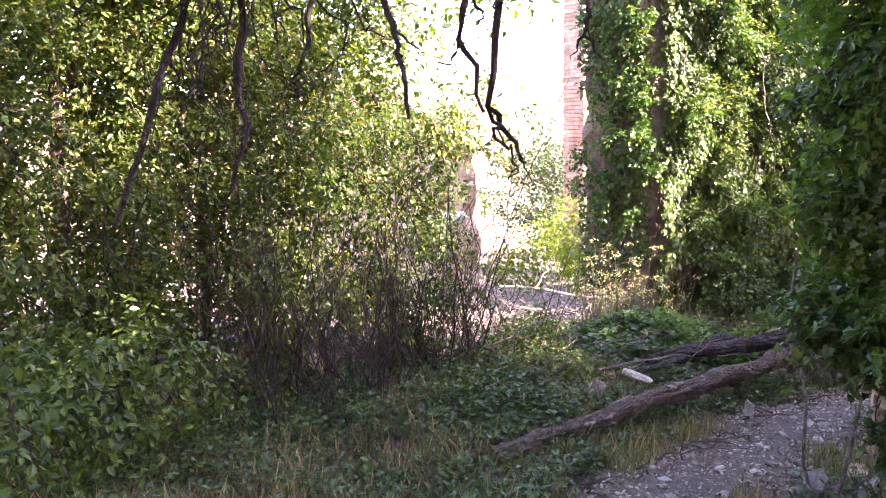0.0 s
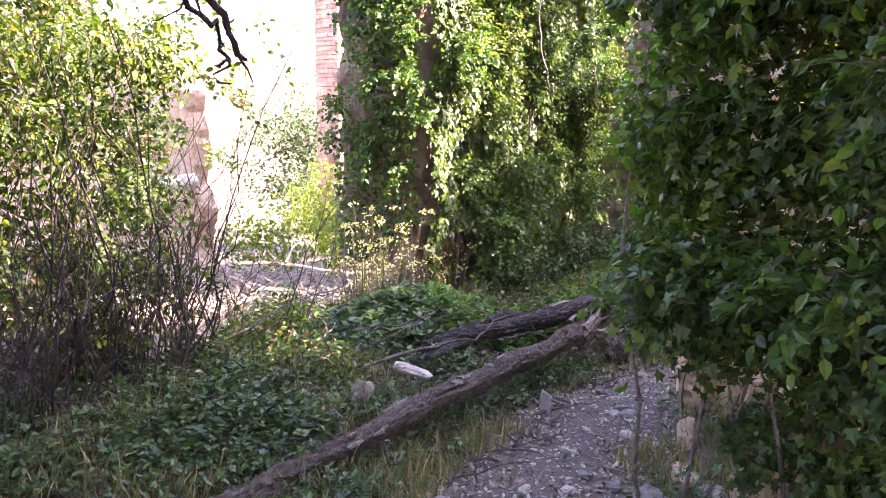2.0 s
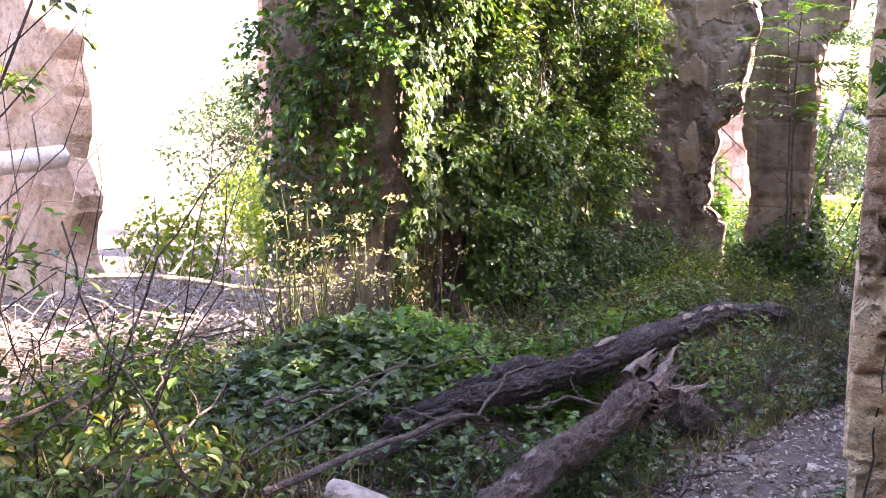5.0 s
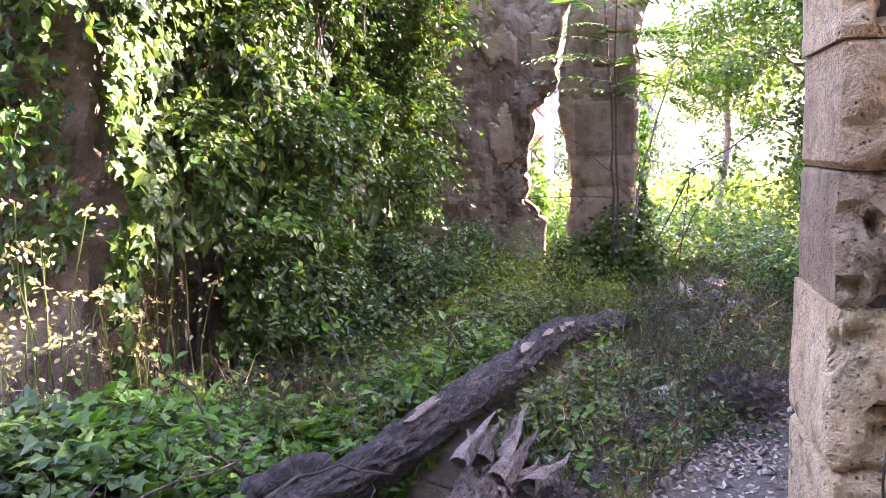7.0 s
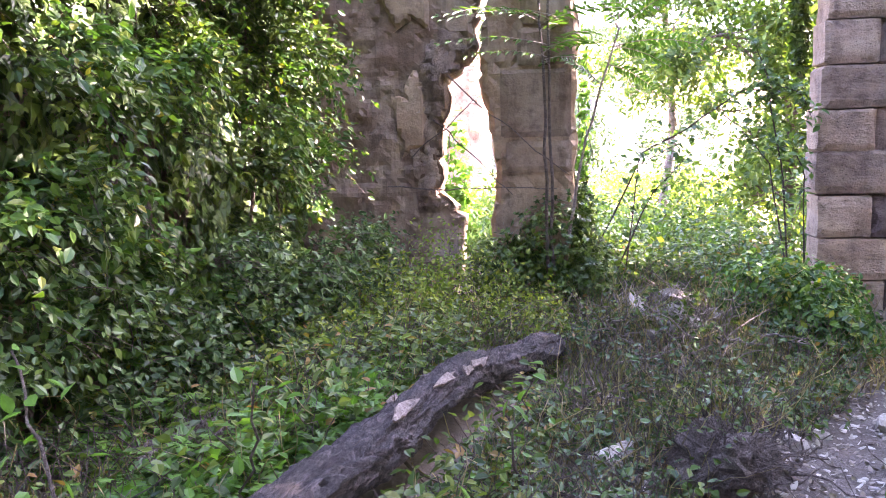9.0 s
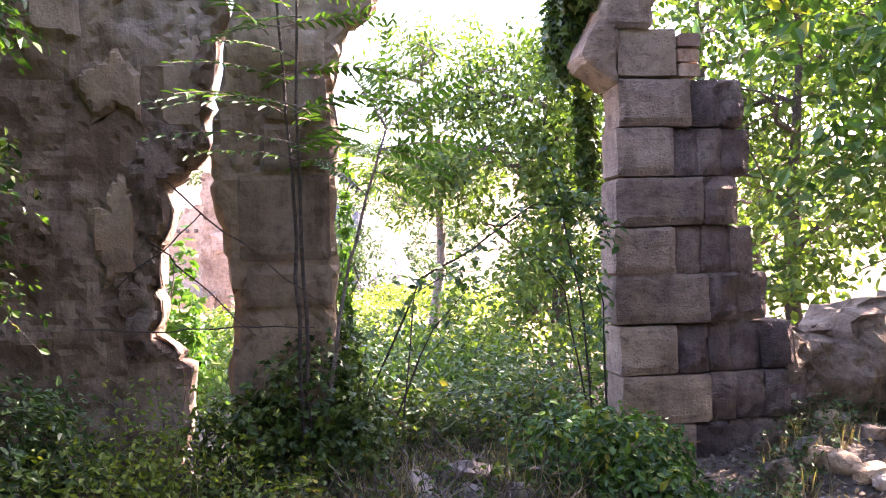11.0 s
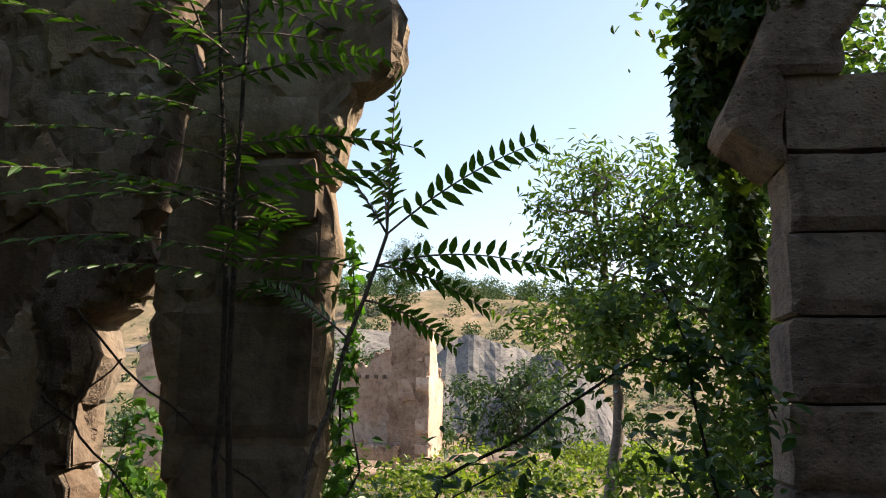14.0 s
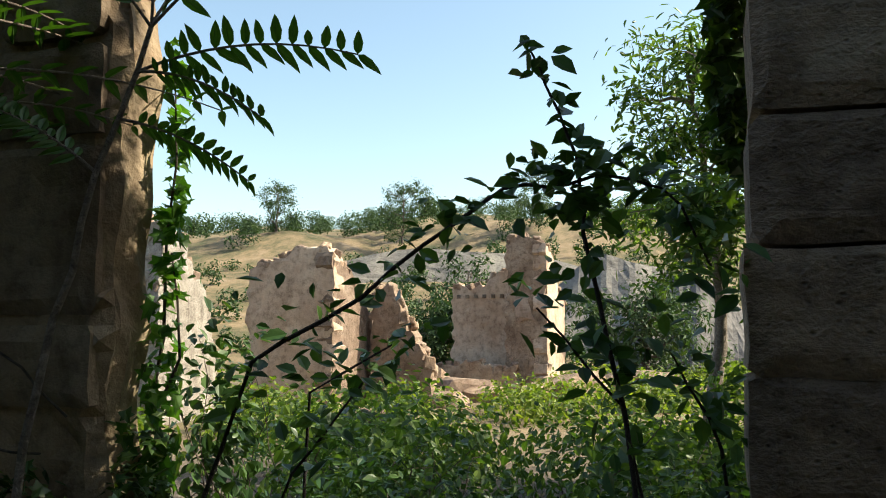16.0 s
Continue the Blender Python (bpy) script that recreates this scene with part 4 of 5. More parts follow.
log("fallen_log", [(4.05, 3.64, -0.50), (5.96, 3.55, -0.44), (7.3, 3.42, -0.46), (8.25, 3.36, -0.42)], [0.065, 0.078, 0.082, 0.085], BARK, "brown fallen trunk lying across ivy", GREYSTEM)
stump = tagged(new("split_stump"), "torn grey butt end of a fallen trunk", "stump")
for k in range(22):
    a = np.array([8.13 + 0.008 * k, 3.34 + rng.normal() * 0.05, -0.44 + rng.normal() * 0.05])
    place("splinter", tubes("splinter", [(wander(a, a + np.array([0.28 + 0.12 * rng.random(), rng.normal() * 0.05, 0.04 + rng.normal() * 0.05]), 6, 0.010), np.linspace(0.034, 0.003, 6))], 7, False, 0.16), BARK if k % 3 else GREYSTEM, stump)
log("dark_log", [(6.95, 4.2, -0.40), (7.45, 3.98, -0.36), (8.2, 3.74, -0.35), (9.0, 3.57, -0.36), (9.8, 3.42, -0.38), (10.5, 3.29, -0.41), (11.2, 3.15, -0.50), (11.9, 3.0, -0.62), (12.4, 2.93, -0.72)], [0.03, 0.06, 0.085, 0.092, 0.092, 0.09, 0.088, 0.085, 0.08], CHAR, "long dark trunk fallen over brush", GREYSTEM,
    [((8.0, 3.85, -0.3), (7.4, 4.3, -0.45), 0.05), ((7.5, 3.95, -0.35), (6.4, 4.35, -0.5), 0.04)])


def rock(name, x, y, size, material, label, sink=0.25, turn=None, group="loose stones", z=None):
    """A chipped, faceted stone."""
    bm = bmesh.new()
    bmesh.ops.create_icosphere(bm, subdivisions=2, radius=1)
    off = Vector((x * 3.3, y * 2.7, size[0] * 9))
    for v in bm.verts:
        p = v.co.copy()
        q = Vector([math.copysign(abs(c) ** 0.55, c) for c in p])
        v.co = q * (0.8 + 0.35 * noise.noise(p * 1.1 + off) + 0.14 * noise.noise(p * 2.9 + off))
    for v in bm.verts:
        v.co = Vector((v.co.x * size[0], v.co.y * size[1], v.co.z * size[2]))
    me = bpy.data.meshes.new(name)
    bm.to_mesh(me), bm.free()
    ob = place(name, me, material)
    z = gz(x, y) + size[2] * (1 - 2 * sink) if z is None else z
    r = turn or (random.uniform(-15, 15), random.uniform(-15, 15), random.uniform(0, 180))
    ob.matrix_world = pose(x, y, z, *r)
    return tagged(ob, label, "stone", group)


rock("rock", 6.16, 3.82, (0.16, 0.065, 0.035), PALE, "pale broken slab lying in ivy", 0.1, (0, 14, -75), z=-0.33)
rock("rock", 5.72, 3.96, (0.085, 0.028, 0.17), GREY, "grey shard of stone standing in ivy", 0.2, (8, 30, -38), z=-0.42)
rock("rock", 6.86, 3.12, (0.05, 0.05, 0.13), GREY, "upright grey stone at the path's edge", 0.2, (5, 8, 20))
rock("rock", 5.45, 2.02, (0.13, 0.09, 0.13), GREY, "grey boulder beside the path", 0.3)
rock("rock", 5.75, 1.75, (0.22, 0.12, 0.11), GREY, "grey boulder beside the path", 0.3)
rock("rock", 6.2, 2.0, (0.30, 0.09, 0.07), PITTED, "fallen limestone slab at the wall foot", 0.3, (0, 8, 20))
rock("rock", 6.85, 2.12, (0.26, 0.08, 0.07), PITTED, "fallen limestone slab at the wall foot", 0.3, (0, -6, 12))
for x, y, sz, n in ((8.8, 3.2, (0.19, 0.16, 0.17), 50), (10.42, 2.22, (0.26, 0.22, 0.17), 150), (9.86, 2.9, (0.17, 0.15, 0.13), 60), (9.76, 4.2, (0.27, 0.2, 0.16), 90), (9.2, 3.05, (0.15, 0.12, 0.09), 50), (10.1, 2.75, (0.13, 0.1, 0.1), 40), (8.72, 4.55, (0.16, 0.14, 0.12), 40), (7.9, 5.2, (0.2, 0.16, 0.15), 60)):
    clod(x, y, sz, "brown lump of root-bound soil among weeds", n)
for x, y, s in ((10.66, 2.64, 0.10), (11.44, 2.06, 0.085), (11.64, 1.74, 0.07), (10.85, 1.85, 0.065), (11.44, 1.25, 0.085), (11.3, 1.6, 0.04), (10.9, 2.5, 0.05), (12.1, 0.5, 0.06), (11.9, 1.4, 0.04), (10.35, 2.55, 0.04)):
    rock("rock", x, y, (s * 1.25, s * 0.85, s * 0.7), PALE, "pale rubble stone on littered ground", 0.25)
for x, y, sz, tilt in ((12.68, 2.36, (0.19, 0.15, 0.05), (30, -25, 20)), (12.6, 2.1, (0.2, 0.14, 0.05), (12, -30, 70)), (12.85, 2.2, (0.16, 0.2, 0.06), (25, -20, 130)), (12.45, 2.25, (0.1, 0.08, 0.05), (10, 5, 10)), (12.3, 2.35, (0.07, 0.06, 0.05), (0, 10, 40)), (12.75, 1.9, (0.09, 0.08, 0.06), (20, 0, 80))):
    rock("rock", x, y, sz, GREY, "grey stone slab tipped over in brush", 0.2, tilt)
for k in range(26):
    x, y = rng.uniform(12.6, 13.9), rng.uniform(-1.5, 0.3)
    s = rng.uniform(0.04, 0.12)
    rock("rock", x, y, (s * 1.3, s, s * 0.8), (RUBBLE, GREY, PITTED)[k % 3], "fallen stone at the foot of the pier", 0.2, group="fallen wall stones")
for k in range(190):
    f = rng.random()
    x = 3 + 9.3 * f
    y = float(np.interp(x, LINE[:, 0], LINE[:, 1])) + rng.normal() * 0.35
    s = 0.01 + 0.04 * rng.random() ** 2.2
    rock("pebble", x, y, (s * 1.4, s, s * 0.45), PALE if k % 3 else GREY, "small pale pebble on the path", 0.2, group="path pebbles")

# ---- bare branches hanging over the path's start ----
hang = tagged(new("bare_branches"), "crooked dark bare branches hanging from above", "branch")
for a, m, b, r in (((3.05, 2.75, 3.2), (3.36, 3.02, 1.82), (3.96, 3.25, 1.52), 0.016), ((3.0, 3.1, 3.3), (3.1, 2.9, 2.4), (3.25, 2.95, 1.78), 0.018),
                   ((2.6, 3.1, 3.2), (2.9, 3.3, 2.3), (2.95, 3.2, 1.75), 0.018), ((2.4, 3.2, 3.3), (2.55, 3.5, 2.3), (2.5, 3.55, 1.85), 0.014),
                   ((1.9, 3.2, 3.2), (2.3, 3.7, 2.2), (2.2, 3.8, 1.3), 0.02), ((3.7, 2.6, 3.2), (3.9, 2.75, 2.35), (4.05, 2.75, 2.1), 0.014),
                   ((2.0, 3.6, 3.4), (2.1, 4.0, 2.2), (1.8, 4.2, 1.2), 0.022), ((1.0, 3.4, 3.4), (0.9, 3.9, 2.4), (0.5, 3.9, 1.3), 0.02), ((3.36, 3.02, 1.82), (3.65, 3.1, 1.62), (3.68, 3.12, 1.46), 0.008)):
    r *= 1.6
    path = np.concatenate([wander(a, m, 9, 0.03), wander(m, b, 9, 0.025)[1:]])
    place("branch", tubes("branch", [(path, np.linspace(r, r * 0.35, len(path)))], 6, True, 0.12), BLACKTWIG, hang)
    for k in (5, 9, 12):
        e = path[k] + rng.normal(size=3) * np.array([0.08, 0.08, 0.05]) - np.array([0, 0, 0.15])
        place("twig", tubes("twig", [(wander(path[k], e, 7, 0.02), np.linspace(r * 0.4, r * 0.12, 7))], 5), BLACKTWIG, hang)
for k in range(16):
    a = np.array([2.0 + 0.22 * rng.normal(), 3.45 + 0.15 * rng.normal(), 2.95])
    e = np.array([a[0] + rng.normal() * 0.2, a[1] + rng.normal() * 0.2, rng.uniform(1.7, 2.25)])
    path = wander(a, e, 14, 0.045)
    r = rng.uniform(0.006, 0.014)
    place("branch", tubes("branch", [(path, np.linspace(r, r * 0.3, 14))], 6, True, 0.12), BLACKTWIG, hang)
    for j in (4, 6, 8, 10, 12):
        place("twig", tubes("twig", [(wander(path[j], path[j] + rng.normal(size=3) * 0.1 - [0, 0, 0.16], 7, 0.018), np.linspace(r * 0.5, 0.0015, 7))], 4), BLACKTWIG, hang)
T = [tree("tree", 2.3, 6.3, 6.5, 1.7, 5000, 0.09, "oval", BRAMBLE, "slender tree rising out of the brambles", trunk=0.07, first=0.45, group="thicket trees")]
for x, y in ((1.2, 6.0), (3.4, 6.1), (3.6, 7.4), (5.0, 7.2)):
    T.append(tree("tree", x, y, 5.5 + random.random(), 1.5, 3500, 0.09, "oval", BRAMBLE, "slender tree rising out of the brambles", trunk=0.05, first=0.5, group="thicket trees"))


# ---- ground cover ----
def cover(name, n, box, keep, size, shape, material, label, lift=0.03, high=0.1, upright=False, category="undergrowth"):
    """Low plants or litter strewn where keep() lets them lie."""
    x, y = rng.uniform(box[0], box[1], n), rng.uniform(box[2], box[3], n)
    patch = np.sin(2.1 * x + 1.1 * np.sin(1.7 * y)) * np.sin(2.6 * y + np.sin(1.9 * x)) + 0.4 * np.sin(6 * x + y) * np.sin(5 * y - x)
    ok = keep(x, y, patch) & (np.abs(y - np.interp(x, [7.4, 8.2, 9.8, 11.2, 11.8], [3.98, 3.74, 3.42, 3.15, 3.02])) > np.where((x > 7.4) & (x < 11.8), 0.13, -1.0))
    x, y = x[ok], y[ok]
    z = ground(x, y) + lift + high * rng.random(len(x)) ** 2
    P = np.stack([x, y, z], -1)
    if upright:
        N = rng.normal(size=P.shape) * np.array([1, 1, 0.15])
        spin = np.array([0, 0, 1.0]) + rng.normal(size=P.shape) * 0.28
        me = leaves(name, P, N, size * rng.uniform(0.5, 1.4, len(P)), shape, 0, spin)
    else:
        N = np.array([0, 0, 1.0]) + rng.normal(size=P.shape) * 0.42
        me = leaves(name, P, N, size * rng.uniform(0.6, 1.3, len(P)), shape)
    return tagged(place(name, me, material), label, category, kind="stuff")


off = lambda x, y: to_line(x, y)
inside = lambda x, y: (y < 5.2 - 0.1 * (x > 9)) | (x < 8.6)
cover("ivy_carpet", 30000, (2.5, 9.5, 2.6, 6.0), lambda x, y, p: (off(x, y) > 0.55 + 0.15 * p) & (p > -0.45) & inside(x, y) & (y > 2.9), 0.05, "ivy", IVYG, "carpet of ground ivy on the floor", 0.02, 0.14)
cover("ivy_mound", 7000, (6.8, 8.5, 4.1, 5.3), lambda x, y, p: ((x - 7.6) / 0.85) ** 2 + ((y - 4.7) / 0.6) ** 2 < 0.8 + 0.5 * p, 0.075, "ivy", IVYG, "mound of bright ivy over rubble", 0.02, 0.16)
cover("weeds", 20000, (8.5, 13.6, 2.9, 4.8), lambda x, y, p: (off(x, y) > 0.6) & (p > -0.3), 0.05, "oval", BRAMBLE, "low weeds and bramble shoots", 0.03, 0.28)
cover("weeds", 16000, (0.5, 6.0, 1.6, 5.4), lambda x, y, p: (off(x, y) > 0.6) & (p > -0.35), 0.05, "oval", IVYG, "low green weeds on the floor", 0.02, 0.15)
cover("dry_grass", 14000, (0.3, 6.5, 1.2, 4.9), lambda x, y, p: (off(x, y) > 0.34) & (p < 0.3), 0.17, "blade", DRY, "dry straw-coloured grass", 0.0, 0.0, True, "grass")
cover("grass", 16000, (3.5, 13.5, 1.2, 4.6), lambda x, y, p: (off(x, y) > 0.36) & (p < 0.15), 0.14, "blade", GRASS, "thin half-dry grass tufts", 0.0, 0.0, True, "grass")
cover("dry_grass", 14000, (9, 13.9, -1.8, 3.2), lambda x, y, p: (off(x, y) > 0.34) & (p > -0.4), 0.15, "blade", DRY, "dry straw-coloured grass", 0.0, 0.0, True, "grass")
cover("leaf_litter", 62000, (0.5, 13.8, -1.5, 5.0), lambda x, y, p: (off(x, y) < 2.6) & (off(x, y) > 0.16 + 0.2 * p), 0.042, "curl", LITTER, "brown fallen leaves", 0.004, 0.02, category="leaf litter")
cover("pale_litter", 26000, (1, 12.8, 0, 4.0), lambda x, y, p: off(x, y) < 0.75 + 0.25 * p, 0.036, "curl", CHAFF, "pale crumbled litter along the path", 0.003, 0.01, category="leaf litter")
# twigs and dry brush on the floor
twigs = tagged(place("fallen_twigs", tubes("fallen_twigs", [(wander((a, b, gz(a, b) + 0.03), (a + c, b + e, gz(a + c, b + e) + 0.03 + 0.12 * rng.random()), 7, 0.02), np.linspace(0.008, 0.003, 7)) for a, b, c, e in np.stack([rng.uniform(3, 12, 480), rng.uniform(2.9, 4.9, 480), rng.normal(size=480) * 0.3, rng.normal(size=480) * 0.25], -1)], 4), TWIG), "scattered dead twigs", "twigs", kind="stuff")
brush = [(wander((a, b, gz(a, b) + 0.05 * rng.random()), (a + c, b + e, gz(a, b) + 0.05 + 0.4 * rng.random() ** 2), 8, 0.03), np.linspace(0.007, 0.003, 8)) for a, b, c, e in np.stack([rng.uniform(6.9, 9.4, 700), rng.uniform(5.75, 8.0, 700), rng.normal(size=700) * 0.5, rng.normal(size=700) * 0.35], -1)]
tagged(place("dry_brushwood", tubes("dry_brushwood", brush, 4), DEADWOOD), "sunlit heap of dry cut brushwood", "brushwood", kind="stuff")
cover("dry_brush_leaves", 13000, (6.9, 9.6, 5.6, 8.2), lambda x, y, p: p > -0.5, 0.05, "curl", CHAFF, "pale dry leaves in the brushwood", 0.02, 0.2, category="leaf litter")
dead = tagged(place("dead_branch", tubes("dead_branch", [(wander((7.2, 6.3, 0.1), (8.8, 5.35, -0.12), 12, 0.02), np.linspace(0.018, 0.01, 12)), (wander((7.6, 6.1, 0.08), (8.3, 6.4, 0.25), 8, 0.02), np.linspace(0.01, 0.004, 8))], 6), DEADWOOD), "bleached dead branch on the brush heap", "branch")
heap = [(wander((a, b, gz(a, b)), (a + c, b + e, gz(a + c, b + e) + 0.25 * rng.random()), 7, 0.025), np.linspace(0.009, 0.003, 7)) for a, b, c, e in np.stack([rng.normal(12.5, 0.4, 130), rng.normal(2.25, 0.3, 130), rng.normal(size=130) * 0.3, rng.normal(size=130) * 0.25], -1)]
tagged(place("grey_brush_heap", tubes("grey_brush_heap", heap, 4), GREYSTEM), "grey dead brush over rubble before the opening", "brushwood", kind="stuff")
heap = [(wander((a, b, gz(a, b)), (a + c, b + e, gz(a + c, b + e) + 0.16 * rng.random()), 6, 0.02), np.linspace(0.006, 0.002, 6)) for a, b, c, e in np.stack([rng.normal(10.75, 0.22, 150), rng.normal(2.15, 0.16, 150), rng.normal(size=150) * 0.14, rng.normal(size=150) * 0.12], -1)]
tagged(place("root_tangle", tubes("root_tangle", heap, 4), TWIG), "brown tangle of dry roots on a clod", "roots", kind="stuff")
# wiry dead stalks and small leafy shoots in the weeds
def stalks(name, n, box, keep, high, material, label):
    x, y = rng.uniform(box[0], box[1], n), rng.uniform(box[2], box[3], n)
    ok = keep(x, y)
    lines = []
    for p, q in zip(x[ok], y[ok]):
        h = high * rng.uniform(0.3, 1.2)
        e = np.array([p + rng.normal() * 0.5 * h, q + rng.normal() * 0.5 * h, gz(p, q) + h])
        lines.append((wander((p, q, gz(p, q) - 0.01), e, 6, 0.025), np.linspace(0.0036, 0.0014, 6)))
    tagged(place(name, tubes(name, lines, 3), material), label, "stalks", kind="stuff")


wild = lambda x, y: ((x < 7.4) | (x > 11.6) | (np.abs(y - np.interp(x, [7.4, 8.2, 9.8, 11.2, 11.8], [3.98, 3.74, 3.42, 3.15, 3.02])) > 0.17)) & (off(x, y) > np.where((x > 9.2) & (x < 12.2), 0.3, 0.55)) & inside(x, y)
stalks("dry_stalks", 3600, (8.4, 13.6, 1.2, 4.9), wild, 0.28, TWIG, "wiry dead stalks among the weeds")
stalks("pale_stalks", 1500, (8.4, 13.6, 0.6, 4.9), wild, 0.32, DRY, "pale dry stalks among the weeds")
stalks("dry_stalks", 1900, (2.0, 8.4, 2.6, 5.6), wild, 0.26, TWIG, "wiry dead stalks among the ivy")
weedy = tagged(new("leafy_weeds"), "leafy weed shoots standing between dead stalks", "weeds", kind="stuff")
q = 900
x, y = rng.uniform(8.4, 13.6, q), rng.uniform(1.3, 4.7, q)
ok = wild(x, y) & (np.sin(2.3 * x + y) * np.sin(2.9 * y - x) > -0.35)
x, y = x[ok], y[ok]
sprays("foliage", weedy, np.stack([x, y, ground(x, y)], -1), np.array([[0, 0, 1.0]]) + np.zeros((len(x), 3)), 3, 8, 0.28, 0.042, "oval", BRAMBLE, 0.5, 0.2, 0.5)
q = 800
x, y = rng.uniform(2.2, 8.6, q), rng.uniform(2.8, 5.6, q)
ok = wild(x, y)
x, y = x[ok], y[ok]
sprays("foliage", weedy, np.stack([x, y, ground(x, y)], -1), np.array([[0, 0, 1.0]]) + np.zeros((len(x), 3)), 3, 8, 0.24, 0.045, "oval", IVYG, 0.6, 0.2, 0.5)
# brighter leaf colour stands in for light that the shaded ground lacks
cover("ivy_carpet", 9000, (8.4, 11.0, 3.55, 5.0), lambda x, y, p: (p > -0.55) & inside(x, y), 0.05, "ivy", FRESH, "carpet of ground ivy under the wall", 0.02, 0.16)
# lit look of these leaves is put into their colour too
cover("bright_weeds", 6000, (7.6, 10.2, 3.5, 4.7), lambda x, y, p: p > -0.1, 0.06, "ivy", FRESH, "bright green ivy and weeds beside the log", 0.05, 0.2)
cover("weeds", 9000, (11.6, 14.0, -1.8, 1.3), lambda x, y, p: (off(x, y) > 0.45) & (p > -0.4), 0.045, "oval", IVYG, "low green weeds before the pier", 0.02, 0.2)
cover("weeds", 12000, (7.5, 12.8, 1.2, 3.6), lambda x, y, p: (off(x, y) > 0.32) & (p > -0.15), 0.05, "oval", IVYG, "low green weeds on the floor", 0.02, 0.16)
# long fallen branches over the ivy
for a, e, r in (((6.0, 4.1, -0.3), (8.2, 3.85, -0.3), 0.014), ((6.5, 4.5, -0.2), (7.9, 4.1, -0.25), 0.010), ((5.4, 4.6, -0.3), (7.0, 4.2, -0.15), 0.012), ((4.6, 4.2, -0.35), (6.4, 4.6, -0.1), 0.012), ((7.4, 3.7, -0.35), (8.3, 3.2, -0.5), 0.01), ((5.0, 5.0, -0.2), (6.9, 4.9, 0.05), 0.012)):
    fb = tagged(new("fallen_branch"), "thin dead branch lying over ivy", "branch", "fallen branches")
    l = wander(a, e, 14, 0.025)
    place("stick", tubes("stick", [(l, np.linspace(r, r * 0.35, 14))], 6, True, 0.1), TWIG, fb)
    for k in (5, 8, 11):
        place("twig", tubes("twig", [(wander(l[k], l[k] + rng.normal(size=3) * np.array([0.2, 0.2, 0.05]) + [0.15, 0, 0.03], 6, 0.015), np.linspace(r * 0.45, r * 0.15, 6))], 5), TWIG, fb)
# bramble shoots standing up out of the ivy
for base, tip, m in (((5.75, 4.05, -0.35), (5.55, 4.45, 0.62), 10), ((5.6, 4.5, -0.3), (6.1, 4.6, 0.15), 8), ((7.9, 4.1, -0.3), (7.7, 4.3, 0.15), 8), ((9.2, 3.75, -0.6), (9.0, 3.6, 0.0), 8), ((9.9, 3.0, -0.7), (9.8, 2.95, -0.2), 8), ((8.9, 3.1, -0.7), (8.7, 3.0, -0.3), 7), ((8.6, 3.95, -0.4), (8.9, 4.2, 0.1), 8)):
    sh = tagged(new("bramble_shoot"), "young bramble shoot with green leaves", "bramble", "bramble shoots")
    l = wander(base, tip, 10, 0.02)
    place("cane", tubes("cane", [(l, np.linspace(0.006, 0.003, 10))], 5), TWIG, sh)
    for k in range(2, 10):
        for _ in range(3):
            q = l[k:k + 1] + rng.normal(size=(1, 3)) * 0.06
            place("leaf", leaves("leaf", q, rng.normal(size=q.shape) * 0.4 + [0, 0, 1], rng.uniform(0.04, 0.065, 1), "oval", 0.3), FRESH, sh)
# dead vines slung across the hole and the pier
for a, e in (((13.62, 3.80, 1.15), (13.66, 2.86, 0.35)), ((13.62, 3.92, 0.80), (13.64, 3.30, 0.20)), ((13.60, 4.30, 0.28), (13.66, 2.95, 0.24)), ((13.60, 4.1, 0.5), (13.64, 3.6, 0.95))):
    dv = tagged(new("dead_vine"), "thin dead vine strung across the wall", "vine", "dead vines")
    place("stem", tubes("stem", [(wander(a, e, 12, 0.012), np.linspace(0.006, 0.004, 12))], 5), TWIG, dv)
# tall dry umbels by the wall end
umb = tagged(new("dry_umbels"), "tall dry flowering weeds in sunlight", "weeds")
lines, heads = [], []
for _ in range(70):
    x, y = rng.uniform(7.6, 9.3), rng.uniform(4.95, 5.6)
    y = min(y, 5.15) if x > 8.6 else y
    h = rng.uniform(0.3, 1.05)
    l = wander((x, y, gz(x, y)), (x + rng.normal() * 0.08, y + rng.normal() * 0.08, gz(x, y) + h), 7, 0.012)
    lines.append((l, np.linspace(0.006, 0.003, 7)))
    heads.append(l[-1] + rng.normal(size=(12, 3)) * np.array([0.035, 0.035, 0.015]))
    heads.append(l[4] + rng.normal(size=(7, 3)) * 0.05)
place("stem", tubes("stem", lines, 4), GRASS, umb, kind="stuff")
H = np.concatenate(heads)
place("seed_head", leaves("seed_head", H, rng.normal(size=H.shape) + [0, 0, 1], 0.03, "oval"), BLOOM, umb, kind="stuff")

bush("low_bramble", [(5.5, 4.9, -0.35, 0.5, 0.4, 0.25), (6.2, 5.1, -0.3, 0.5, 0.35, 0.3), (6.8, 5.45, -0.3, 0.4, 0.3, 0.3), (5.9, 4.5, -0.35, 0.45, 0.35, 0.22)], 5500, 0.05, "oval", BRAMBLE, "low dark bramble creeping over the floor", 40, 0.006)
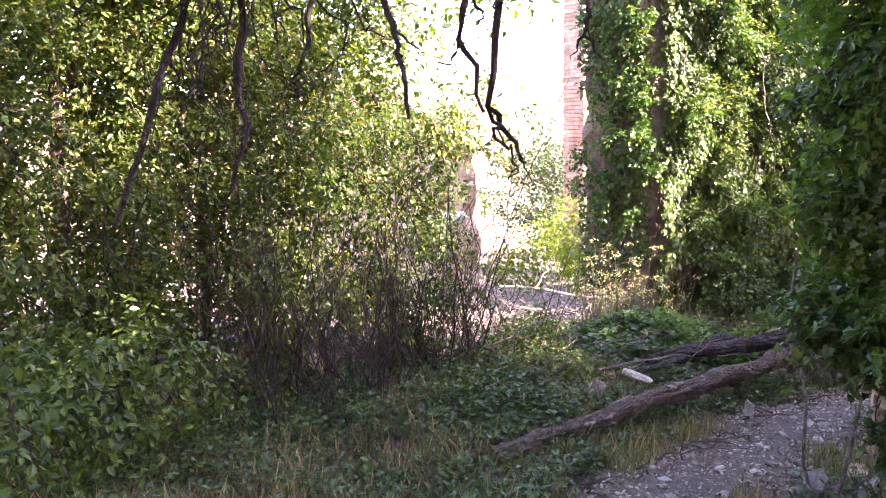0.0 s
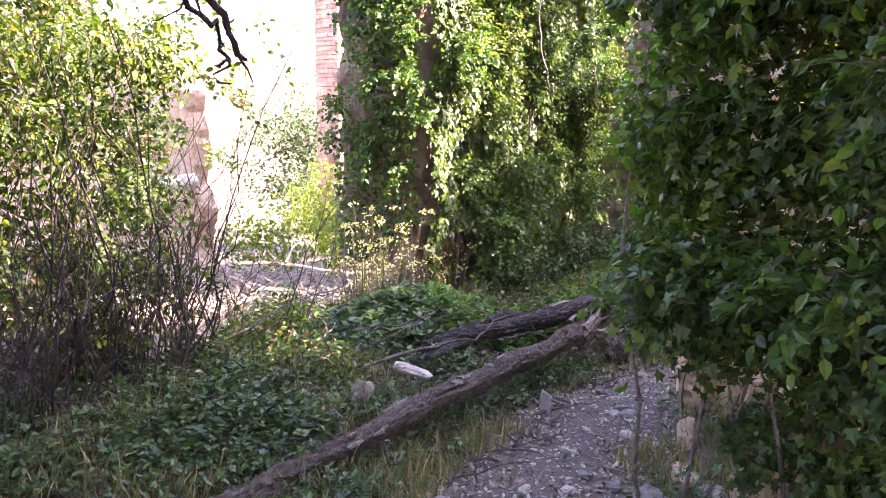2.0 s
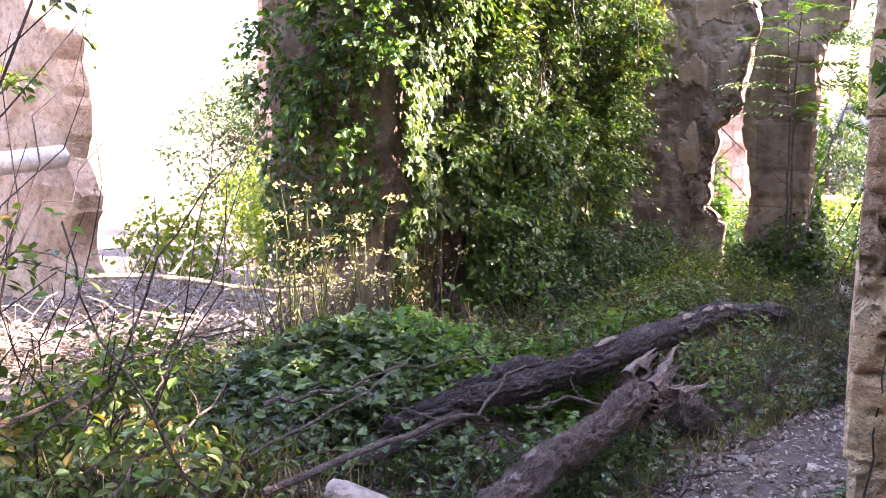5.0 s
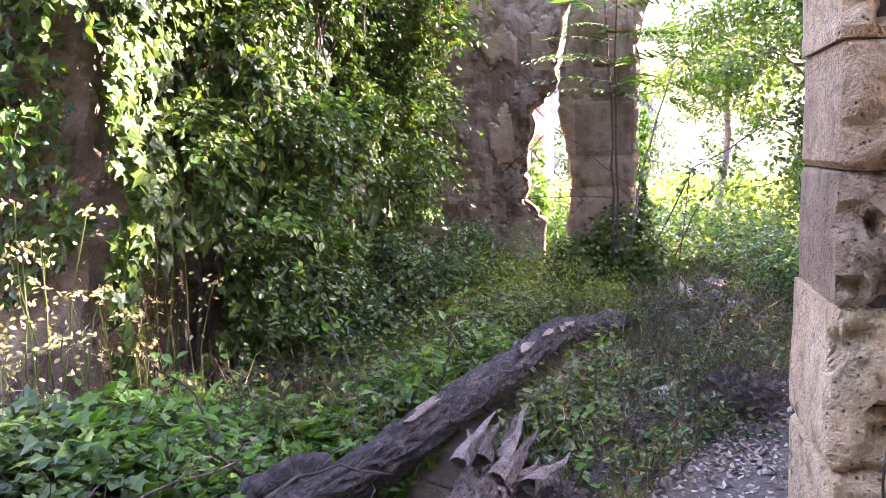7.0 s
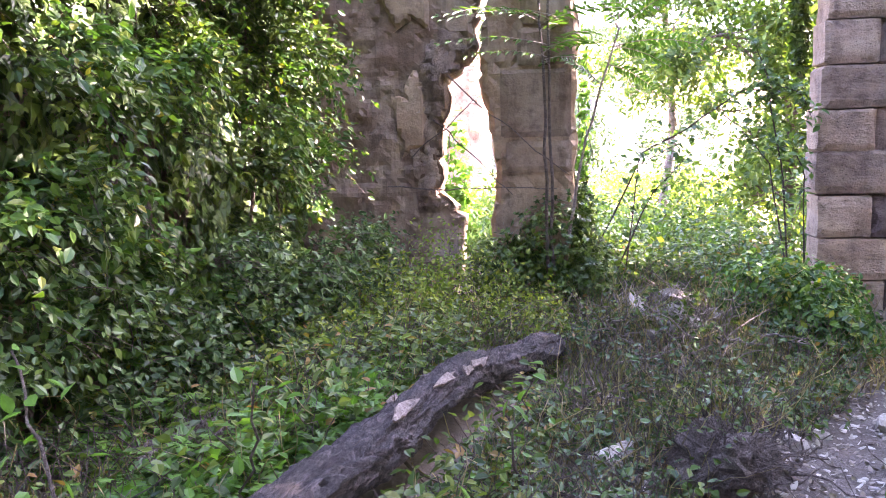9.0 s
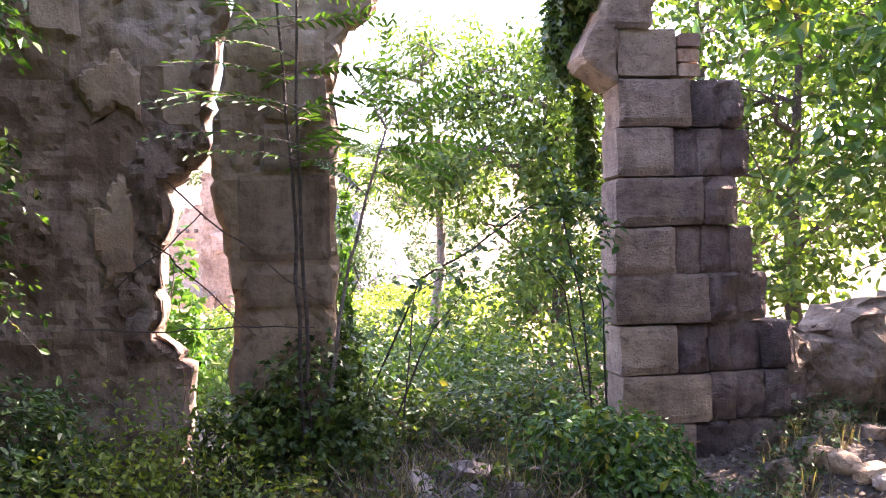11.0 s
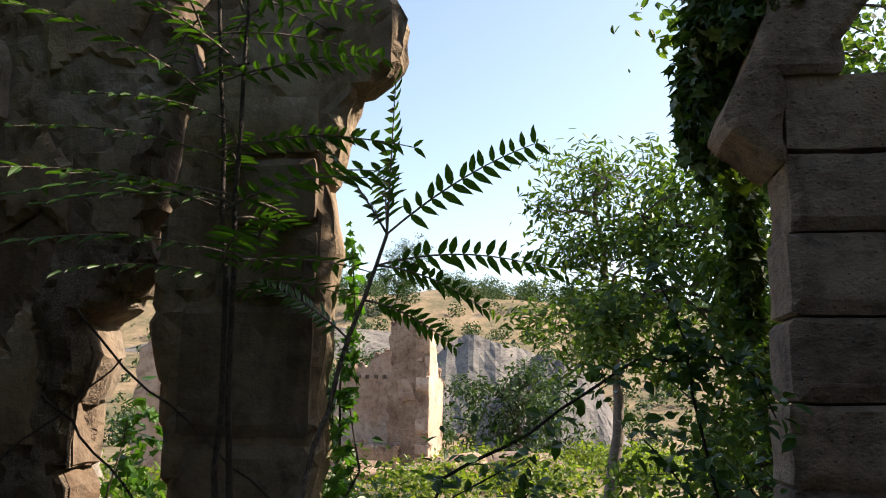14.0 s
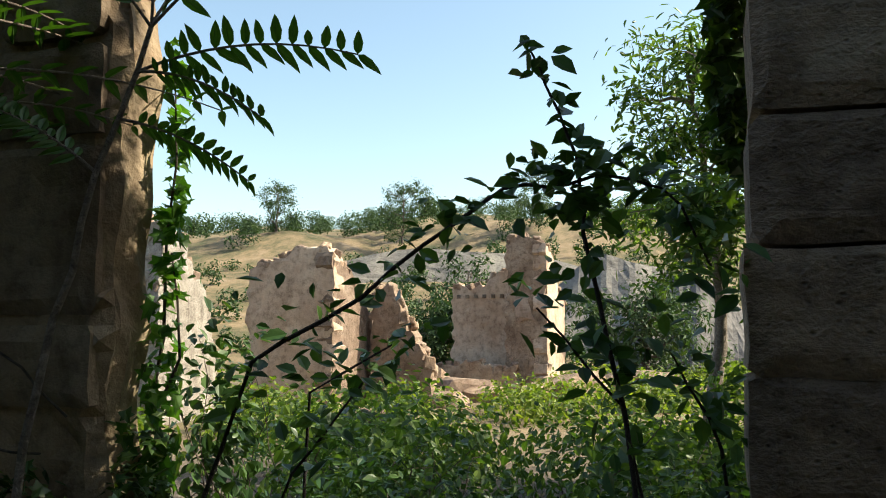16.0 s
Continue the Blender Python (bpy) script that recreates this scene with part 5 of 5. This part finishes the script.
# shrubs round the opening
bush("low_shrub", [(11.3, 3.75, -0.5, 0.6, 0.4, 0.4), (12.0, 3.8, -0.4, 0.6, 0.45, 0.4), (12.9, 3.7, -0.35, 0.5, 0.45, 0.45), (12.3, 3.2, -0.55, 0.5, 0.4, 0.35), (10.6, 3.95, -0.5, 0.5, 0.35, 0.35)], 6000, 0.034, "oval", YELLOW, "yellow-green sprawling shrub before the wall", 110, 0.005, shell=0.8)
bush("green_shrub", [(13.1, 1.5, -0.5, 0.4, 0.35, 0.3), (13.2, 1.1, -0.55, 0.4, 0.3, 0.25), (12.7, 1.2, -0.65, 0.35, 0.3, 0.2)], 4500, 0.058, "oval", ELM, "dark green leafy shrub by the pier", 24)
bush("ivy_clump", [(13.6, 2.95, -0.2, 0.3, 0.38, 0.36), (13.5, 3.35, -0.4, 0.3, 0.35, 0.28), (13.45, 2.75, -0.45, 0.25, 0.3, 0.25), (13.85, 2.75, -0.2, 0.15, 0.1, 0.55)], 4200, 0.052, "ivy", IVY, "dark ivy round the foot of the pier", 8)
bush("jamb_vine", [(13.95, 2.75, 0.4, 0.06, 0.05, 0.6), (13.98, 2.74, 1.2, 0.05, 0.04, 0.4)], 260, 0.06, "ivy", FRESH, "thin vine climbing the pier's broken edge", 3)
bush("ivy", [(14.15, 1.0, 2.55, 0.35, 0.25, 0.28), (14.2, 0.85, 2.8, 0.35, 0.35, 0.22), (14.35, 1.12, 2.2, 0.22, 0.16, 0.35), (14.45, 0.98, 1.5, 0.08, 0.07, 0.4)], 5200, 0.075, "ivy", IVY, "ivy crowning the broken pier", 0)
cap = [o for o in scene.objects if o.get("label") == "ivy crowning the broken pier"][0]
place("stem", tubes("stem", [(wander((14.2, 0.75, 2.3), (14.2, 1.0, 2.75), 8, 0.02), np.linspace(0.02, 0.008, 8))], 6), TWIG, cap)
bush("hole_vine", [(14.3, 3.85, 0.3, 0.1, 0.14, 0.5), (14.2, 3.8, 0.0, 0.15, 0.15, 0.3)], 420, 0.075, "ivy", FRESH, "sunlit vine in the hole of the wall", 4)

# ailanthus sapling: stems, fronds and their leaflets
LEAFLET = leaves("leaflet", [(0, 0, 0)], [(0, 0, 1)], 0.12, "leaflet", 0, np.array([[0.0, 1.0, 0.0]]))
LEAFLET.materials.append(AILANTHUS)


def frond(parent, a, way, length, pairs, sag=0.25, roll=0.3):
    way = np.array(way, float)
    way /= np.linalg.norm(way)
    t = np.linspace(0, 1, 10)[:, None]
    pts = np.asarray(a) + way * t * length + np.array([0, 0, -sag * length]) * t ** 2
    r = place("frond", tubes("frond", [(pts, np.linspace(0.005, 0.002, 10))], 5), GREYSTEM, parent)
    side = np.cross(way, [0, 0, 1.0]) if abs(way[2]) < 0.9 else np.array([0.25, 1.0, 0.0])
    side /= np.linalg.norm(side) + 1e-9
    lift = np.cross(side, way)
    side = side * math.cos(roll) + lift * math.sin(roll)
    flat = np.cross(side, way)
    for k in range(pairs):
        f = 0.16 + 0.84 * k / (pairs - 1)
        p = np.array([np.interp(f, t[:, 0], pts[:, c]) for c in range(3)])
        for s in (-1, 1):
            d = side * s * 0.9 + way * 0.5 + np.array([0, 0, -0.22]) + rng.normal(size=3) * 0.1
            d /= np.linalg.norm(d)
            across = np.cross(d, flat)
            across /= np.linalg.norm(across)
            lf = new("leaflet", LEAFLET)
            lf.parent = r
            q = Matrix(np.stack([across, d, np.cross(across, d)], -1).tolist()).to_quaternion()
            sc = (1 - 0.45 * abs(f - 0.45)) * rng.uniform(0.85, 1.1) * (0.45 + 0.55 * length)
            lf.matrix_world = Matrix.LocRotScale(Vector(p), q, Vector((sc, sc, sc)))


sap = tagged(new("ailanthus_sapling"), "ailanthus sapling with long pinnate fronds", "sapling")
main = np.concatenate([wander((13.4, 2.92, -0.55), (13.45, 2.73, 0.63), 8, 0.01), wander((13.45, 2.73, 0.63), (13.5, 2.49, 1.42), 7, 0.008)[1:]])
place("stem", tubes("stem", [(main, np.linspace(0.015, 0.007, len(main)))], 7), GREYSTEM, sap)
for k, tip, sag in ((13, (13.5, 2.47, 2.04), 0.05), (13, (13.5, 1.93, 1.76), 0.22), (12, (13.5, 1.88, 1.28), 0.3), (12, (13.45, 2.12, 1.13), 0.3), (11, (13.6, 2.24, 1.0), 0.3), (13, (13.3, 2.72, 1.75), 0.2), (10, (13.3, 2.9, 1.2), 0.3), (13, (13.9, 2.6, 1.8), 0.2)):
    a = main[k]
    gap = np.array(tip) - a
    ln = float(np.linalg.norm(gap))
    way = gap / ln + np.array([0, 0, sag])
    frond(sap, a, way, ln * float(np.linalg.norm(way)), 13, sag / float(np.linalg.norm(way)), 0.75)
for x, y, tx, ty, h in ((13.4, 2.98, 13.2, 2.98, 2.5), (13.38, 3.0, 13.25, 3.12, 2.4)):
    sp = tagged(new("ailanthus_sapling"), "slim sapling stem before the pier", "sapling")
    st = wander((x, y, -0.6), (tx, ty, h), 14, 0.012)
    place("stem", tubes("stem", [(st, np.linspace(0.015, 0.007, 14))], 7), TWIG, sp)
    for k in range(20):
        a = 2.4 * k
        frond(sp, st[8 + k % 6] + rng.normal(size=3) * 0.03, (math.cos(a), math.sin(a) * 0.9, 0.25), rng.uniform(0.5, 0.85), 9)

# arching bramble in the opening
arch = tagged(new("bramble_cane"), "arching bramble cane with dark leaves", "bramble")
bows = [[(13.85, 2.75, -0.5), (13.72, 2.29, 0.51), (13.7, 1.85, 0.77), (13.7, 1.56, 0.96), (13.7, 1.33, 0.98), (13.7, 1.17, 0.94), (13.72, 1.02, 0.68)],
        [(13.75, 1.2, -0.5), (13.7, 1.25, 0.25), (13.7, 1.36, 0.84), (13.7, 1.36, 1.0), (13.7, 1.44, 1.2), (13.7, 1.49, 1.36)],
        [(13.9, 2.5, -0.5), (13.8, 2.2, 0.2), (13.75, 1.9, 0.55)], [(14.1, 1.1, -0.6), (13.95, 1.3, 0.4), (13.9, 1.6, 0.75)], [(14.2, 2.4, -0.6), (14.1, 2.3, 0.4), (14.1, 1.9, 0.62)], [(14.2, 0.95, -0.5), (13.9, 1.05, 0.3), (13.8, 1.2, 0.62)]]
canes = [np.concatenate([wander(a, b, 5, 0.008)[:-1] for a, b in zip(q[:-1], q[1:])]) for q in bows]
for c in canes:
    place("cane", tubes("cane", [(c, np.linspace(0.008, 0.003, len(c)))], 5), BLACKTWIG, arch)
    for k in range(3, len(c)):
        m = 4 if c is canes[1] and k > 12 else 11
        q = c[k] + (c[k] - c[k - 1]) * rng.random((m, 1)) + rng.normal(size=(m, 3)) * (0.022 if m == 4 else 0.04)
        place("leaves", leaves("leaves", q, rng.normal(size=q.shape) * 0.6 + [-0.3, 0, 1], rng.uniform(0.035, 0.085, m), "oval", 0.5), IVYG, arch)
bush("bramble_mass", [(14.8, 2.5, -0.45, 0.6, 0.5, 0.45), (15.2, 1.8, -0.6, 0.7, 0.6, 0.4), (14.9, 1.2, -0.6, 0.6, 0.5, 0.4), (14.6, 2.95, 0.1, 0.3, 0.2, 0.6), (15.9, 2.7, -0.5, 0.8, 0.7, 0.5), (16.3, 1.3, -0.6, 0.8, 0.7, 0.5)], 9000, 0.06, "oval", IVYG, "bramble and weeds outside the opening", 140, 0.005, shell=0.8)
tangle = tagged(new("bramble_tangle"), "tangled bramble shoots crowding the opening", "bramble")
q = 200
x, y = rng.uniform(13.9, 16.5, q), rng.uniform(0.95, 3.0, q)
sprays("foliage", tangle, np.stack([x, y, ground(x, y)], -1), np.array([[0, 0, 1.0]]) + np.zeros((q, 3)), 4, 16, 0.75, 0.06, "oval", BRAMBLE, 0.45, 0.25, 0.8)
bush("bramble_mass", [(17.5, 3.5, -0.6, 1.2, 1.0, 0.8), (18.5, 1.5, -0.7, 1.3, 1.0, 0.8), (18.0, -0.5, -0.5, 1.2, 1.0, 0.9), (20, 4.5, -0.8, 1.6, 1.4, 0.8), (21, 2.0, -0.9, 1.8, 1.4, 0.7), (23, 6, -1.0, 2, 2, 0.8)], 13000, 0.10, "oval", TREELEAF, "sunlit scrub below the ruin", 80, shell=0.8)

# shrub row added out of view, only to keep low sun off the ground
bush("shade_shrub", [(10.6 + 0.62 * k, -2.5 + 0.25 * math.sin(2 * k), z, 0.5, 0.45, 0.5) for k in range(7) for z in (-0.5, 0.3, 1.1, 1.8)], 14000, 0.10, "oval", ELM, "unseen leafy shrubs added to shade the ground before the pier", 24)
SC = [(rng.uniform(20, 48), rng.uniform(-4, 17), 0, 0, 0, 0) for _ in range(120)]
SC = [(x, y, gz(x, y) + 0.2, s * 1.4, s * 1.4, s) for (x, y, *_), s in zip(SC, rng.uniform(0.35, 0.9, 120)) if not (29 < x < 45 and 6 < y < 14.5 and s > 0.55)]
scrub = tagged(new("valley_scrub"), "low green scrub round the ruins", "shrubs", kind="stuff")
scatter_leaves("foliage", SC, 42000, 0.16, "oval", YELLOW, scrub, 0.3, 0.4)
# ---- trees ----
tree("tree", 24.0, 1.2, 6.9, 1.15, 5500, 0.15, "leaflet", TREELEAF, "airy walnut-like tree behind the ruin", trunk=0.12, first=0.5, limbs=11, clump=0.5, wood=GREYSTEM)
tree("tree", 22.6, -0.9, 6.6, 1.9, 15000, 0.13, "oval", TREELEAF, "full green tree behind the pier", trunk=0.14, first=0.15, limbs=14, clump=0.55)
for x, y, h, c in ((20.5, -2.8, 8.0, 2.6), (18.3, -2.9, 6.5, 1.7), (23.5, -5.0, 8, 2.8), (17.0, -4.6, 7.0, 2.0)):
    tree("tree", x, y, h, c, 7000, 0.13, "oval", TREELEAF, "dense tree beside the pier", trunk=0.12, first=0.25, limbs=14, clump=0.7, group="trees by the pier")
# elms added out of view; their crowns block sun from path, ivy and thicket
for x, y, h, c in ((-1.5, -1.6, 6.4, 2.4), (1.6, -1.9, 7.0, 2.4), (4.6, -1.9, 9.8, 2.4), (6.8, -2.3, 10.6, 2.4), (8.6, -2.8, 8.5, 2.0), (11.2, -2.9, 8.1, 2.1), (13.5, -3.5, 10.2, 2.2), (12.3, -4.6, 9.6, 2.2), (2.4, -2.8, 9.5, 2.6), (10.0, -4.4, 8.2, 2.2), (15.0, -3.8, 10.5, 2.3), (-3, 2.5, 6.5, 2.4), (-2.0, 4.6, 6.5, 2.4)):
    tree("tree", x, y, h, c, 7000, 0.19, "oval", ELM, "unseen elm added to shade the path and walls", trunk=0.13, first=0.3, limbs=13, clump=0.75, group="path elms")
# one more unseen elm, leaning in to shade the path's start
tree("tree", 1.8, -1.2, 6.8, 2.2, 6500, 0.17, "oval", ELM, "unseen leaning elm added to shade the path", trunk=0.13, first=0.72, limbs=13, clump=0.7, lean=(0.2, 1.6), group="path elms")
for x, y, h, c in ((19.4, 15.0, 3.6, 0.9),):
    tree("pine", x, y, h, c, 5500, 0.16, "lance", PINE, "sunlit pine beyond the gap", trunk=0.12, first=0.25, limbs=14, clump=0.6, group="pines")
bush("sunlit_shrub", [(10.8, 7.2, -0.2, 0.7, 0.6, 0.5), (11.8, 8.2, 0, 0.8, 0.7, 0.6), (10.3, 8.6, -0.2, 0.6, 0.6, 0.5), (13.5, 9.5, 0.1, 1.2, 1, 0.8)], 7000, 0.085, "oval", YELLOW, "bright sunlit shrubs beyond the gap", 30)


# ---- distance: ruins, cliffs and hill shrubs ----
def ruin(name, parts, label):
    t = tagged(new(name), label, "ruin")
    for nm, outline, face, thick, along, material in parts:
        place(nm, slab(nm, outline, face, thick, along, 0.16, 0.10, 0.014, 3, 0.01, 0.0), material, t)
        tops = [(p, q) for p, q in zip(outline[:-1], outline[1:]) if p[1] > -1.5 and q[1] > -1.5]
        for p, q in tops:
            for f in rng.random(max(1, round(math.dist(p, q) / 0.32))):
                u, z = p[0] + (q[0] - p[0]) * f, p[1] + (q[1] - p[1]) * f
                d = face + thick * rng.uniform(0.1, 0.9)
                st = new("loose_stone", LOOSE[int(rng.integers(3))])
                st.parent = t
                st.matrix_world = pose(*((d, u, z) if along == "y" else (u, d, z)), *rng.uniform(-25, 25, 3)) @ Matrix.Diagonal((*(rng.uniform(0.08, 0.2, 3)), 1))
    return t


def chunk():
    bm = bmesh.new()
    bmesh.ops.create_cube(bm, size=2)
    for v in bm.verts:
        v.co += Vector(rng.normal(size=3)) * 0.18
    bmesh.ops.bevel(bm, geom=bm.edges[:], offset=0.2, segments=1, affect="EDGES")
    me = bpy.data.meshes.new("loose_stone")
    bm.to_mesh(me), bm.free()
    me.materials.append(FARSTONE)
    return me


FARSTONE = stone("far_masonry", (0.20, 0.13, 0.092), (0.33, 0.235, 0.175), (0.46, 0.355, 0.28), 1.4, pits=0.6, strength=1.0, stains=0.12)
# far plaster, lightened: sunlight on the walls is put into its colour
FARWALL = stone("far_plaster_sun_tint", (0.40, 0.275, 0.20), (0.53, 0.395, 0.305), (0.60, 0.48, 0.39), 0.9, pits=0.35, strength=0.5, stains=0.12)
LOOSE = [chunk() for _ in range(3)]
# side and house walls take the plaster with painted sun, tower front the darker stone
house = ruin("ruined_house", [
    ("tower_wall", [(6.55, -2), (8.0, -2), (8.0, 3.55), (7.8, 3.9), (7.0, 3.8), (6.6, 3.5)], 40.7, 0.6, "y", FARSTONE),
    ("side_wall", [(40.7, -2), (44.5, -2), (44.5, 1.6), (43, 2.0), (42.3, 3.0), (41.5, 3.4), (40.7, 3.6)], 6.5, 0.5, "x", FARWALL),
    ("house_wall", [(8.0, -2), (10.3, -2), (10.3, 2.0), (10.25, 2.1), (9.0, 2.2), (8.6, 2.6), (8.0, 2.7)], 41.6, 0.6, "y", FARWALL),
    ("low_wall", [(7.5, -2), (10.4, -2), (10.4, -0.8), (9, -0.55), (8, -0.9), (7.5, -0.7)], 40.2, 0.4, "y", FARSTONE)], "roofless ruined house of pale masonry")
ruin("ruined_house", [
    ("front_wall", [(10.45, -2), (12.9, -2), (12.9, 2.2), (12.2, 2.4), (11.6, 2.7), (10.6, 2.75), (10.45, 2.5)], 31.4, 0.6, "y", FARWALL),
    ("side_wall", [(31.4, -2), (35, -2), (34.4, 0.5), (33.2, 1.6), (32.4, 2.2), (31.4, 2.6)], 10.4, 0.5, "x", FARSTONE),
    ("broken_wall", [(8.2, -2), (10.3, -2), (10.2, 1.6), (9.7, 1.9), (9.3, 1.0), (8.9, 0.2), (8.4, -0.6)], 33.5, 0.6, "y", FARSTONE)], "broken pale stone house with open sides")
ruin("ruined_house", [
    ("front_wall", [(12.8, -2), (14.6, -2), (14.5, 2.9), (13.9, 3.3), (13.3, 3.0), (12.9, 1.4)], 27.5, 0.6, "y", PALE),
    ("side_wall", [(27.5, -2), (30, -2), (29.5, 1.0), (28.3, 2.6), (27.5, 3.0)], 12.8, 0.5, "x", PALE)], "sunlit fragment of a pale stone house")
for x, y, s in ((36.5, 8.3, 0.7), (34.5, 9.2, 0.6), (37.5, 6.3, 0.6), (33.5, 8.0, 0.5), (39, 10.5, 0.9), (38, 5.0, 0.8), (39.5, 4.0, 0.9), (37, 9.0, 0.6), (36, 7.5, 0.5), (41, 2.5, 0.8), (35, 10.5, 0.7), (30, 8.8, 0.5)):
    rock("fallen_masonry", x, y, (s * 1.6, s * 1.4, s * 0.8), FARSTONE, "heap of fallen masonry by the ruins", 0.4, group="rubble heaps")


# no sockets are cut: dark slabs on the wall stand in for their shade
for y in np.arange(8.3, 10.1, 0.33):
    hole = place("beam_hole", slab("beam_hole", [(y, 1.72), (y + 0.13, 1.72), (y + 0.13, 1.86), (y, 1.86)], 41.5, 0.2, "y", 0.1, 0.01, 0.0, 1), DARKGAP, house, "dark slab standing in for the shade in a beam socket")
place("patch", slab("patch", [(6.95, 0.9), (7.6, 0.8), (7.7, 1.6), (7.2, 1.75)], 40.62, 0.06, "y", 0.2, 0.08, 0.02, 1), FARWALL, house, "patch of pale plaster left on the wall")


def cliff(x, y, width, height, turn, label):
    u, v = np.meshgrid(np.linspace(-1, 1, 40), np.linspace(0, 1, 18), indexing="ij")
    d = np.sin(u * 9) * 0.35 + np.sin(u * 23 + v * 3) * 0.15 + rng.normal(size=u.shape) * 0.04
    top = height * (1 - 0.75 * u ** 2 + 0.04 * np.sin(u * 9))
    V = np.stack([v * height * 0.9 + d, u * width / 2, v * top], -1).reshape(-1, 3)
    i, j = np.meshgrid(np.arange(39), np.arange(17), indexing="ij")
    ob = place("cliff", raw("cliff", V, np.stack([i * 18 + j, i * 18 + j + 1, (i + 1) * 18 + j + 1, (i + 1) * 18 + j], -1).reshape(-1, 4)), CLIFF)
    ob.matrix_world = pose(x, y, float(ground(x, y)) - 1.0, 0, 0, turn)
    return tagged(ob, label, "cliff", kind="structure")


cliff(55, 2.3, 9, 6.5, 0, "grey eroded marl cliff on the hillside")
cliff(67, 7, 16, 8.5, 5, "grey eroded marl cliff on the hillside")
cliff(88, 26, 40, 5, 14, "grey eroded marl cliff on the hillside")
SH = []
for k in range(640):
    a, r = rng.uniform(-0.35, 0.66), (rng.uniform(50, 105) if k < 330 else rng.uniform(105, 190))
    x, y = 8 + r * math.cos(a), 3 + r * math.sin(a)
    s = rng.uniform(0.7, 1.9) if r > 105 else rng.uniform(0.35, 1.1)
    SH.append((x, y, gz(x, y) + s * 0.8, s * 0.95, s * 0.95, s * 1.15))
SH = np.array(SH)
hs = tagged(new("hill_shrubs"), "dark shrubs dotted over the dry hillside", "shrubs", kind="stuff")
scatter_leaves("foliage", SH, 120000, 0.34, "oval", PINE, hs, 0, 0.5)
for x, y, h, c in ((54.7, 13.4, 6.0, 2.2), (50, 9.5, 4, 1.6), (46, 12, 3.5, 1.5), (110, 38, 8, 3), (118, 22, 8, 3), (46.5, 3.5, 4, 1.8), (108, 55, 7, 3)):
    tree("pine", x, y, h, c, 4000, 0.3, "lance", PINE, "dark pine on the dry slope", trunk=0.15, first=0.1, limbs=14, clump=0.8, group="pines")
